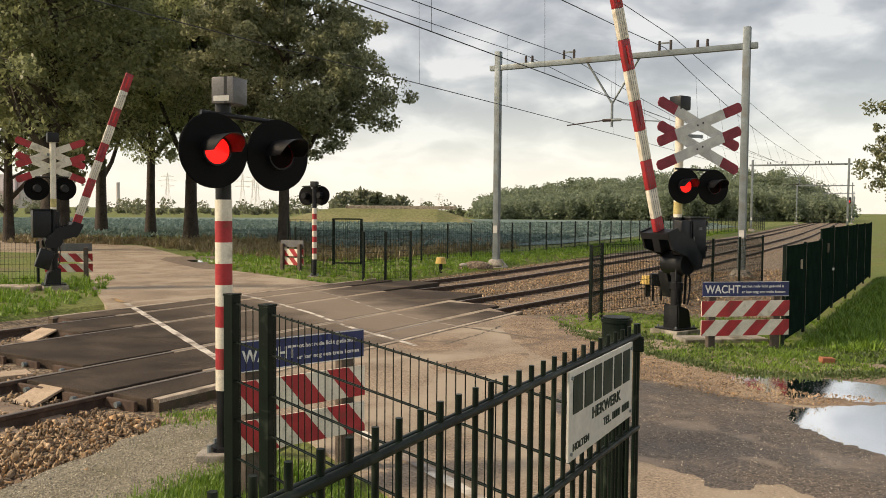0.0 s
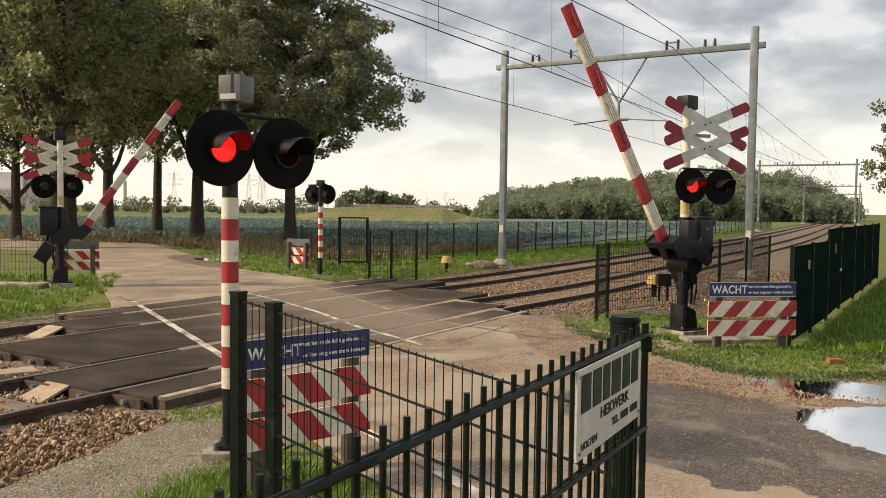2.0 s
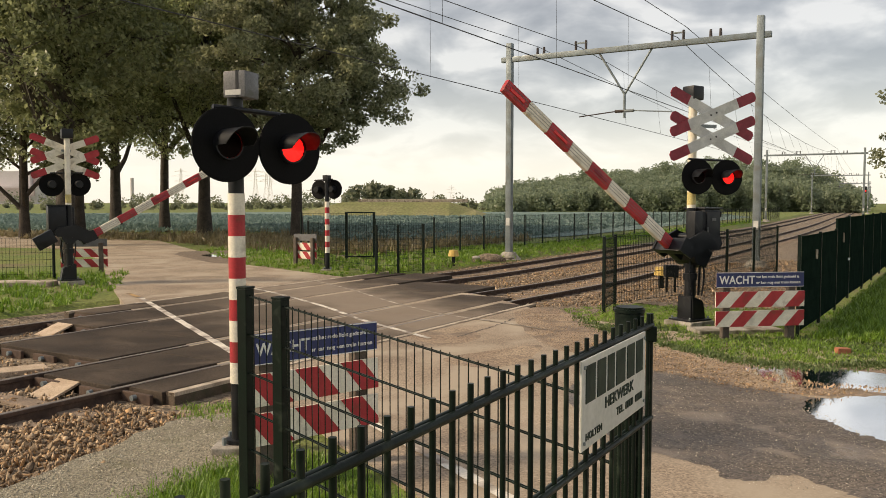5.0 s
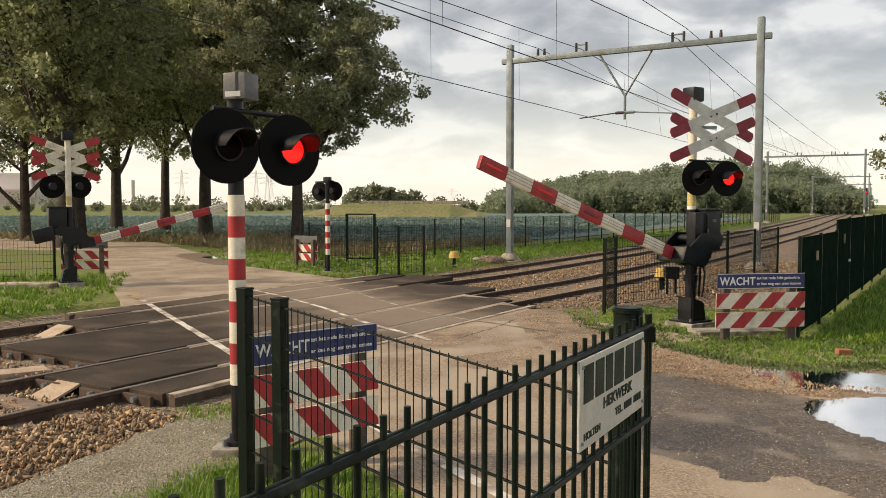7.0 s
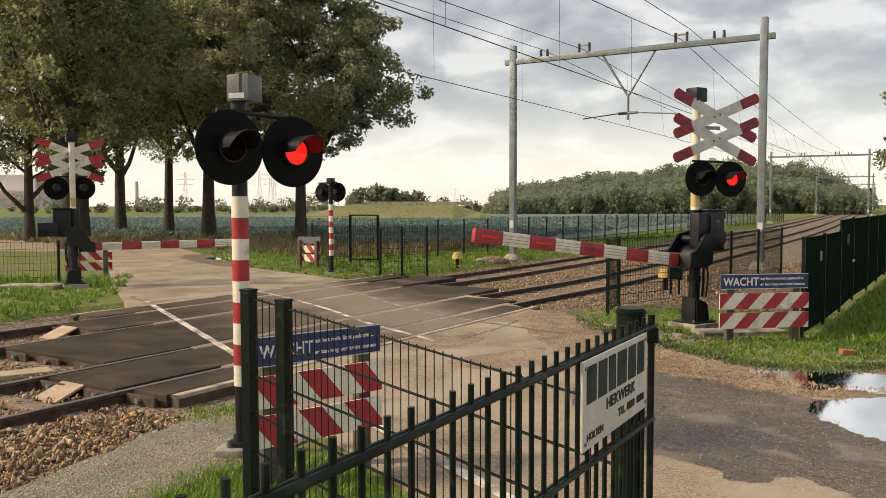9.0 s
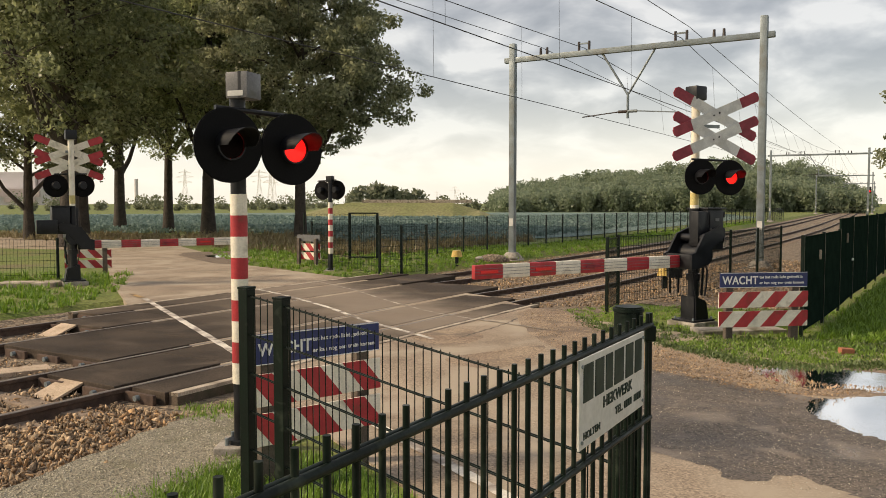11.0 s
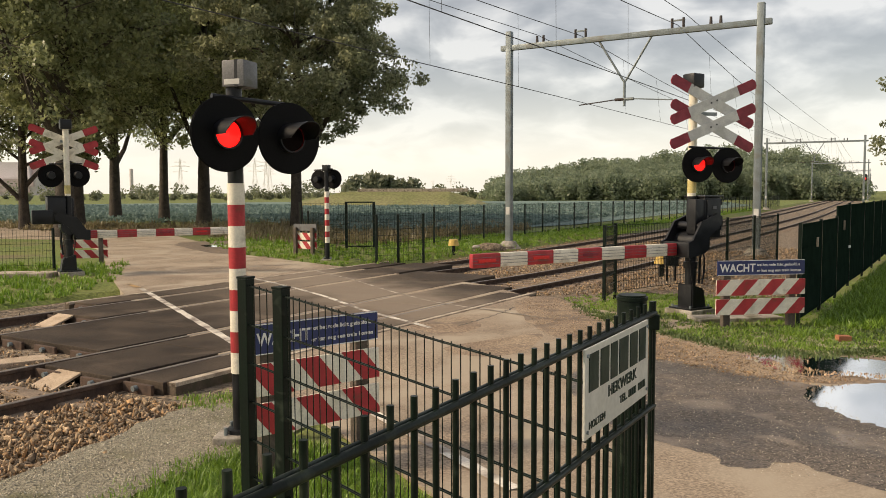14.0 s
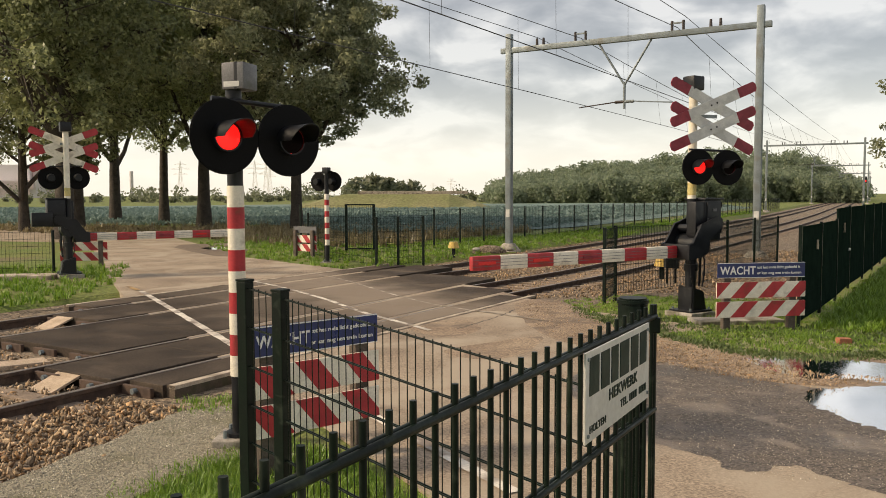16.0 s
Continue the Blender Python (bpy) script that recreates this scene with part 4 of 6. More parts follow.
def warning_board(at, w, label, mirror=1, front=True, pitch=0.47, phase=-0.235, zs=(0.945, 0.635, 0.33)):
    """Two timber posts with two striped boards and a blue text board; front is local -Y, origin mid-way at the ground."""
    root = thing("warning_board", at, label, "warning board", "striped boards at the crossing")
    for x in (-w * 0.37, w * 0.37):
        part("post", box(B(), (x, 0.07, 0.29), (0.12, 0.1, 1.3), bevel=0.012), M_WOOD, root, "dark timber post")
    for z in zs[1:]:
        bd = part("striped_board", box(B(), (0, 0, z), (w, 0.022, 0.25), bevel=0.004), M_WHITE, root, "white board with red diagonal stripes")
        n = int(w / pitch) + 2
        for i in range(n + 1):
            x0 = -w / 2 + phase + i * pitch
            for sy in (-0.0125, 0.0125):
                pts = [(x0, -0.125), (x0 + pitch * 0.5, -0.125), (x0 + pitch * 1.0, 0.125), (x0 + pitch * 0.5, 0.125)] if mirror > 0 else [(x0 + pitch * 0.5, -0.125), (x0 + pitch, -0.125), (x0 + pitch * 0.5, 0.125), (x0, 0.125)]
                cut = []
                for k in range(4):
                    (xa, za), (xb, zb) = pts[k], pts[(k + 1) % 4]
                    for t in [j / 12 for j in range(12)]:
                        cut.append((max(-w / 2, min(w / 2, xa + (xb - xa) * t)), za + (zb - za) * t))
                if max(c[0] for c in cut) - min(c[0] for c in cut) < 0.02:
                    continue
                out = []
                for c in cut:
                    if not out or (abs(c[0] - out[-1][0]) + abs(c[1] - out[-1][1])) > 1e-4:
                        out.append(c)
                bm = B()
                lo, hi = [bm.verts.new((x, sy - 0.001, z + zz)) for x, zz in out], [bm.verts.new((x, sy + 0.001, z + zz)) for x, zz in out]
                bm.faces.new(lo)
                bm.faces.new(hi[::-1])
                for k in range(len(out)):
                    j = (k + 1) % len(out)
                    bm.faces.new((lo[k], hi[k], hi[j], lo[j]))
                bmesh.ops.recalc_face_normals(bm, faces=bm.faces)
                part("red_stripe", bm, M_RED, bd)
    hw = w * 0.98
    bl = part("text_board", box(B(), (0, 0.0, zs[0]), (hw, 0.022, 0.235), bevel=0.004), M_BLUE if front else M_GREYBOX, root, "blue board with white lettering" if front else "grey back of a text board")
    for sz in (-0.113, 0.113):
        part("rim", box(B(), (0, -0.0125, zs[0] + sz), (hw - 0.01, 0.004, 0.007)), M_LETTER, bl)
    if front:
        k = w / 1.5
        up = pose(0, 0, 0, 90, 0, 0)
        letters(bl, "WACHT", 0.175 * k, Matrix.Translation((-hw / 2 + 0.04, -0.013, zs[0] - 0.06 * k)) @ up, M_LETTER, stretch=0.875, apart=True)
        letters(bl, "tot het rode licht gedoofd is", 0.06 * k, Matrix.Translation((-hw / 2 + 0.655 * k, -0.013, zs[0] + 0.025)) @ up, M_LETTER, stretch=1.0)
        letters(bl, "er kan nog een trein komen", 0.06 * k, Matrix.Translation((-hw / 2 + 0.655 * k, -0.013, zs[0] - 0.065)) @ up, M_LETTER, stretch=1.05)
    return root


warning_board(pose(5.02, 12.86, 0, 0, 0, 9), 1.51, "blue lettered board over two red and white striped boards")
warning_board(pose(-1.0, 6.435, 0, 0, 0, 39), 1.16, "blue lettered board and striped boards behind the mesh fence", mirror=-1, pitch=0.417, phase=-0.045 - 0.417, zs=(1.045, 0.733, 0.43))
warning_board(pose(-10.75, 24.5, 0, 0, 0, 180 + 8), 1.35, "striped board seen from behind, grey text board back", front=False)
warning_board(pose(-4.75, 28.3, 0, 0, 0, 180 - 35), 1.1, "weathered striped board seen from behind beside the far post", front=False)


# ---- overhead line ----
def sagging(a, b, sag, n=14):
    a, b = Vector(a), Vector(b)
    return [a.lerp(b, i / n) - Vector((0, 0, sag * 4 * (i / n) * (1 - i / n))) for i in range(n + 1)]


def wire_mesh(name, runs, r):
    """One continuous tube through all the runs, laid end to end."""
    pts = [p for k, run in enumerate(runs) for p in (run if k == 0 else run[1:])]
    bm = B()
    rings = []
    for i, p in enumerate(pts):
        d = (pts[min(i + 1, len(pts) - 1)] - pts[max(i - 1, 0)]).normalized()
        u = d.cross(Vector((0, 0, 1))).normalized()
        v = u.cross(d)
        rings.append([bm.verts.new(p + u * (r * math.cos(t)) + v * (r * math.sin(t))) for t in [2 * math.pi * k / 5 for k in range(5)]])
    for a, b in zip(rings, rings[1:]):
        for k in range(5):
            bm.faces.new((a[k], a[(k + 1) % 5], b[(k + 1) % 5], b[k]))
    bmesh.ops.recalc_face_normals(bm, faces=bm.faces)
    return mesh_of(name, bm, M_WIRE)


def portal(s, q0=-14.2, q1=-4.8, detail=True):
    """Steel portal over both tracks, in its own frame: x across, z up, origin mid-way."""
    c = trk((q0 + q1) / 2, s)
    root = thing("catenary_portal", pose(c.x, c.y, -0.1, 0, 0, turn_at(s)), "grey galvanised steel portal carrying the overhead line", "catenary portal", "portals along the railway")
    h = (q1 - q0) / 2
    for x in (-h, h):
        part("mast", box(B(), (x, 0, 4.25), (0.24, 0.24, 8.5), bevel=0.03), M_GALV, root, "grey steel mast", smooth=40)
        part("mast_foot", rod(B(), (x, 0, 0.0), (x, 0, 0.3), 0.5, 0.24, seg=14), M_CONCRETE, root, "mossy concrete mast foot")
        part("mast_plate", box(B(), (x, -0.125, 1.5), (0.16, 0.01, 0.3)), M_SIGNWHITE, root, "small pale plate")
    part("beam", box(B(), (0, 0, 7.86), (2 * h + 0.7, 0.18, 0.2), bevel=0.02), M_GALV, root, "grey steel cross beam", smooth=40)
    for x in (-1.71, 1.9):
        fr = part("insulator_frame", box(B(), (x, 0, 8.22), (0.5, 0.06, 0.05)), M_GALV, root)
        for dx in (-0.2, 0.2):
            part("insulator", rod(B(), (x + dx, 0, 7.95), (x + dx, 0, 8.3), 0.05, seg=8), M_INSUL, fr)
    for x in (-3.48, -3.21, 3.03, 3.36):
        part("insulator", rod(B(), (x, 0, 7.95), (x, 0, 8.22), 0.06, 0.045, seg=8), M_INSUL, root)
    # drop bracket in a Y between the tracks
    bm = B()
    rod(bm, (-1.0, 0, 7.8), (0.0, 0, 6.2), 0.04, seg=8)
    rod(bm, (1.0, 0, 7.8), (0.0, 0, 6.2), 0.04, seg=8)
    rod(bm, (0.0, 0, 6.3), (0.0, 0, 5.35), 0.05, seg=8)
    part("drop_bracket", bm, M_GALV, root, "grey Y-shaped drop bracket")
    for sg in (-1, 1):
        bm = B()
        rod(bm, (0, 0, 5.6), (sg * 0.35, 0, 5.6), 0.055, seg=8)
        rod(bm, (sg * 0.35, 0, 5.6), (sg * 1.75, 0, 5.48), 0.022, seg=6)
        part("steady_arm", bm, M_INSUL if sg < 0 else M_GALV, root, "steady arm with insulator")
    return root


PORTALS = [29.15, 103.5, 185.0, 262.0, 338.0]
for s in PORTALS:
    portal(s, *((-14.7, -5.37) if s < 40 else (-15.4, -5.07)))


def overhead():
    spans = [-45.0] + PORTALS
    for q, slack in ((-8.13, 1.0), (-11.74, 0.65)):
        catenary, contact, droppers = [], [], []
        for a, b in zip(spans, spans[1:]):
            hi = sagging(trk(q, a, 7.95), trk(q, b, 7.95), slack)
            lo = [trk(q, a + (b - a) * i / 14, 5.5) for i in range(15)]
            catenary.append(hi)
            contact.append(lo)
            for i in range(1, 14, 1):
                droppers.append([hi[i], lo[i]])
        ob = thing("overhead_line", pose(0, 0, 0), "thin dark overhead wires with droppers above the track", "overhead line", "overhead lines")
        part("catenary_wire", wire_mesh("catenary_wire", catenary, 0.013), None, ob)
        part("contact_wire", wire_mesh("contact_wire", contact, 0.012), None, ob)
        for a, b in droppers:
            part("dropper", rod(B(), a, b, 0.005, seg=4, caps=False), M_WIRE, ob)
    for q, z, slack in ((-13.5, 8.15, 0.5), (-7.85, 8.3, 0.2)):
        runs = [sagging(trk(q, a, z), trk(q, b, z), slack) for a, b in zip(spans, spans[1:])]
        ob = new("feeder_wire", wire_mesh("feeder_wire", runs, 0.012))
        tagged(ob, "thin dark feeder wire between the portals", "wire", "feeder wires")


overhead()


# ---- fences ----
def mesh_fence(name, pts, height, label, spacing=0.05, rail_step=0.2, wire=0.003, post=0.03, z0=0.04, posts=None, tops=None, post_extra=0.02, category="fence"):
    """Double-wire mesh panels between square posts along pts (x, y)."""
    root = thing(name, pose(0, 0, 0), label, category, "green mesh fences")
    for i, (x, y) in enumerate(pts):
        if posts is not None and i not in posts:
            continue
        h = (tops[i] if tops else height) + post_extra
        bm = box(B(), (x, y, h / 2 - 0.15), (post * 2, post * 2, h + 0.3), pose(0, 0, 0, 0, 0, -31.5), bevel=0.004)
        p = part("post", bm, M_GREEN, root, "dark green square post")
        part("post_cap", box(B(), (x, y, h + 0.006), (post * 2 + 0.006, post * 2 + 0.006, 0.012), pose(0, 0, 0, 0, 0, -31.5), bevel=0.003), M_GREEN, p)
    for i in range(len(pts) - 1):
        a, b = Vector((*pts[i], 0)), Vector((*pts[i + 1], 0))
        ha, hb = (tops[i], tops[i + 1]) if tops else (height, height)
        L = (b - a).length
        n = max(2, int(L / spacing))
        verts, faces = [], []

        def bar(p, q, r):
            d = (q - p).normalized()
            u = d.orthogonal().normalized()
            v = d.cross(u)
            k = len(verts)
            for c in (p, q):
                for j in range(4):
                    t = math.pi / 2 * j
                    verts.append(c + u * (r * math.cos(t)) + v * (r * math.sin(t)))
            for j in range(4):
                faces.append((k + j, k + (j + 1) % 4, k + 4 + (j + 1) % 4, k + 4 + j))
        for k in range(1, n):
            t = k / n
            c = a.lerp(b, t)
            bar(c + Vector((0, 0, z0)), c + Vector((0, 0, ha + (hb - ha) * t)), wire)
        side = Vector(((b - a).y, -(b - a).x, 0)).normalized() * (wire * 1.9)
        m = int((height - z0) / rail_step)
        for k in range(m + 1):
            dz = -k * rail_step
            for sg in (-1, 1):
                bar(a + side * sg + Vector((0, 0, ha + dz - 0.012)), b + side * sg + Vector((0, 0, hb + dz - 0.012)), wire * 1.25)
        me = bpy.data.meshes.new("mesh_panel")
        me.from_pydata(verts, [], faces)
        me.materials.append(M_GREEN)
        part("mesh_panel", me, None, root, "dark green wire mesh panel")
    return root


mesh_fence("mesh_fence", [(-1.02, 4.2), (-0.80, 4.0), (0.56, 2.66)], 1.65, "dark green double-wire mesh fence with square posts", tops=[1.69, 1.66, 1.505], posts=(0, 1), post=0.031, wire=0.0032)


def gate():
    """Railing gate with round bars through two rails and a white sign board."""
    a, b = Vector((-0.236, 1.05, 0)), Vector((0.651, 2.595, 0))
    d = (b - a) / 25
    root = thing("railing_gate", pose(0, 0, 0), "dark green round-bar railing gate carrying a white sign", "gate")
    for n in range(-6, 26):
        p = a + d * n
        top = 1.815 - 0.0006 * n
        part("bar", rod(B(), p + Vector((0, 0, 0.2)), p + Vector((0, 0, top)), 0.0064, seg=10), M_GREEN, root, smooth=40)
    for z0, z1 in ((1.769, 1.762), (1.51, 1.462), (0.3, 0.3)):
        p, q = a - d * 6 + Vector((0, 0, z0)), b + d * 0.3 + Vector((0, 0, z1))
        off = Vector((d.y, -d.x, 0)).normalized()
        for sg, rr in ((-1, 0.0082), (1, 0.0082)):
            part("rail", rod(B(), p + off * 0.0065 * sg, q + off * 0.0065 * sg, rr, seg=12), M_GREEN, root, "dark green double rail", smooth=40)
    e = b + d * 0.25
    part("end_bar", rod(B(), e + Vector((0, 0, 0.2)), e + Vector((0, 0, 1.80)), 0.011, seg=10), M_GREEN, root, smooth=40)
    part("latch", box(B(), e + Vector((0, 0, 1.735)), (0.035, 0.05, 0.05), bevel=0.005), M_GREEN, root)
    # sign
    u = d.normalized()
    ang = math.degrees(math.atan2(u.y, u.x))
    front = Vector((u.y, -u.x, 0))
    c = a + d * 19.45 + front * 0.022
    m = Matrix.Translation((c.x, c.y, 1.648)) @ pose(0, 0, 0, 0, 0, ang)
    sg = thing("sign_board", m, "white enamel sign with dark green lettering on the gate", "sign")
    w, h = d.length * 7.75, 0.228
    part("plate", box(B(), (0, 0, 0), (w, 0.006, h), bevel=0.001), M_SIGNWHITE, sg)
    up = pose(0, 0, 0, 90, 0, 0)
    # company mark as plain blocks
    widths = [0.074, 0.07, 0.06, 0.084, 0.074, 0.07]
    x = -w * 0.465
    for k, ww in enumerate(widths):
        ww *= w / 0.485
        part("mark_block", box(B(), (x + ww / 2, -0.004, 0.05), (ww * 0.84, 0.002, 0.096), bevel=0.0006), M_SIGNDARK, sg)
        x += ww * 1.04
    letters(sg, "HEKWERK", 0.042, Matrix.Translation((-0.1, -0.0034, -0.04)) @ up, M_SIGNDARK, stretch=1.25)
    letters(sg, "HOLTEN", 0.026, Matrix.Translation((-w * 0.45, -0.0034, -0.092)) @ up, M_SIGNDARK, stretch=1.2)
    letters(sg, "TEL.", 0.03, Matrix.Translation((0.0, -0.0034, -0.082)) @ up, M_SIGNDARK, stretch=1.2)
    for k in range(9):
        if k == 4:
            continue
        part("number_bar", box(B(), (0.088 + k * 0.0185, -0.004, -0.072), (0.013, 0.002, 0.021)), M_SIGNDARK, sg)
    for sx in (-1, 1):
        for sz in (-1, 1):
            part("rivet", rod(B(), (sx * w * 0.47, -0.007, sz * h * 0.42), (sx * w * 0.47, 0, sz * h * 0.42), 0.005, seg=8), M_GALV, sg)
    # gate post
    p = thing("gate_post", pose(0.605, 2.66, 0), "dark green round steel gate post with flat cap", "post")
    part("tube", rod(B(), (0, 0, -0.2), (0, 0, 1.795), 0.047, seg=28), M_GREEN, p, smooth=40)
    bm = rod(B(), (0, 0, 1.792), (0, 0, 1.815), 0.0505, seg=28)
    bmesh.ops.bevel(bm, geom=[e for e in bm.edges if e.calc_face_angle(0) > 1], offset=0.006, segments=2, affect="EDGES")
    part("cap", bm, M_GREEN, p, "flat round post cap", smooth=40)


gate()


def along(q0, s0, q1, s1, n):
    return [tuple(trk(q0 + (q1 - q0) * i / n, s0 + (s1 - s0) * i / n).xy) for i in range(n + 1)]


# fence beside the near barrier, running along the railway
mesh_fence("mesh_fence", [(3.22, 16.25), (3.66, 17.3)] + along(-5.2, 17.2, -4.2, 26.0, 4)[1:], 1.45, "dark green mesh fence beside the ballast", spacing=0.055, wire=0.0046)
# far side: fence corner by the far post, then along the field
mesh_fence("mesh_fence", [(-5.0, 30.5), (-3.95, 27.6), (-2.0, 24.7), (-1.35, 24.9), (-0.6, 25.6)], 1.45, "dark green mesh fence by the far track", spacing=0.1, wire=0.004)
mesh_fence("mesh_fence", [(-5.4, 31.2), (-3.62, 30.84)], 1.75, "dark green mesh fence by the field", spacing=0.1, wire=0.004)
mesh_fence("mesh_fence", [(-2.55, 30.84)] + along(-17.9, 28.6, -15.5, 120.0, 44), 1.52, "long dark green mesh fence between railway and field", spacing=0.16, wire=0.005)


def field_gate():
    root = thing("fence_gate", pose(-3.1, 30.84, 0), "dark green mesh gate in a square frame", "gate")
    for x in (-0.52, 0.52):
        part("gate_post", box(B(), (x, 0, 0.85), (0.1, 0.1, 1.9), bevel=0.006), M_GREEN, root)
    for z in (0.12, 1.78):
        part("gate_frame", box(B(), (0, 0, z), (0.96, 0.05, 0.05), bevel=0.004), M_GREEN, root)
    bm = B()
    for k in range(1, 12):
        rod(bm, (-0.48 + k * 0.08, 0, 0.12), (-0.48 + k * 0.08, 0, 1.78), 0.004, seg=4, caps=False)
    part("gate_mesh", bm, M_GREEN, root)


field_gate()


def screens():
    """Tall dark green closed fence panels along the railway on the near side."""
    root = thing("screen_fence", pose(0, 0, 0), "dark green closed mesh panel fence beside the grass", "fence")
    pts = [(5.75, 13.15), (6.8, 14.7), (7.9, 16.4), (9.2, 18.5), (10.6, 20.6), (12.0, 22.8), (13.4, 25.0), (14.8, 27.2)]
    hs = [1.63, 1.63, 1.63, 1.86, 1.86, 1.86, 1.86, 1.86]
    for i, (x, y) in enumerate(pts):
        part("post", box(B(), (x, y, hs[i] / 2), (0.055, 0.055, hs[i] + 0.02), pose(0, 0, 0, 0, 0, -31.5), bevel=0.006), M_GREEN, root, "dark green post")
    for i in range(len(pts) - 1):
        a, b = Vector((*pts[i], 0)), Vector((*pts[i + 1], 0))
        d = b - a
        h = hs[i + 1] if i >= 2 else hs[i]
        ang = math.degrees(math.atan2(d.y, d.x))
        c = (a + b) / 2
        pn = part("panel", box(B(), (c.x, c.y, h / 2 + 0.03), (d.length - 0.09, 0.03, h - 0.1), pose(0, 0, 0, 0, 0, ang)), M_GREENPANEL, root, "dark green closed panel")
        for k in range(5):
            z = 0.12 + k * (h - 0.16) / 4
            part("rail", box(B(), (c.x, c.y, z), (d.length - 0.09, 0.046, 0.014), pose(0, 0, 0, 0, 0, ang)), M_GREENPANEL, pn)
    # lever handle and plates on the panels
    for (x, y, z), size, m in (((6.36, 13.92, 1.28), (0.03, 0.05, 0.16), M_KERB), ((8.5, 17.35, 1.42), (0.03, 0.06, 0.2), M_KERB), ((8.72, 17.55, 0.95), (0.03, 0.12, 0.05), M_LETTER)):
        part("plate", box(B(), (x + 0.02, y - 0.012, z), size, pose(0, 0, 0, 0, 0, -33), bevel=0.004), m, root, "small pale fitting")


screens()
mesh_fence("mesh_fence", [(-11.0, 23.1), (-12.5, 22.6), (-14.6, 21.8), (-17.0, 20.9)], 1.15, "dark green mesh fence by the far barrier", spacing=0.09, wire=0.004)
tagged(new("concrete_slab", mesh_of("concrete_slab", box(B(), (-10.95, 21.4, 0.03), (1.5, 0.7, 0.12), pose(0, 0, 0, 0, 0, 4), bevel=0.02), M_KERB)), "pale concrete slab in the grass beside the far barrier", "slab")
tagged(new("concrete_slab", mesh_of("concrete_slab", box(B(), (4.95, 13.75, 0.0), (1.5, 0.5, 0.08), pose(0, 0, 0, 0, 0, 8), bevel=0.015), M_CONCRETE)), "weathered grey concrete slab at the foot of the barrier", "slab")
tagged(new("brick", mesh_of("brick", box(B(), (5.734, 11.62, 0.04), (0.2, 0.1, 0.08), pose(0, 0, 0, 4, 3, 8), bevel=0.006), M_BRICK)), "single orange-red brick lying in the grass", "brick")


# ---- trees and distance ----
def leaf_cloud(centres, leaf, rnd, squash=1.0):
    """Leaf quads scattered in clumps: centres are (point, radius, count)."""
    n = sum(c[2] for c in centres)
    V = np.zeros((n * 4, 3))
    k = 0
    for p, r, cnt in centres:
        d = rnd.normal(size=(cnt, 3))
        d /= np.linalg.norm(d, axis=1, keepdims=True)
        rad = r * rnd.random((cnt, 1)) ** 0.45
        c = np.array(p) + d * rad * np.array((1, 1, squash))
        u = rnd.normal(size=(cnt, 3))
        u /= np.linalg.norm(u, axis=1, keepdims=True)
        w = np.cross(u, rnd.normal(size=(cnt, 3)))
        w /= np.linalg.norm(w, axis=1, keepdims=True)
        sz = leaf * (0.6 + 0.8 * rnd.random((cnt, 1)))
        for j, (a, b) in enumerate(((-1, 0), (0, -0.55), (1, 0), (0, 0.55))):
            V[k * 4 + j:(k + cnt) * 4 + j:4] = c + u * sz * a + w * sz * b
        k += cnt
    me = bpy.data.meshes.new("crown")
    me.vertices.add(n * 4)
    me.vertices.foreach_set("co", V.ravel())
    me.loops.add(n * 4)
    me.loops.foreach_set("vertex_index", np.arange(n * 4))
    me.polygons.add(n)
    me.polygons.foreach_set("loop_start", np.arange(n) * 4)
    me.polygons.foreach_set("loop_total", np.full(n, 4))
    me.update()
    return me


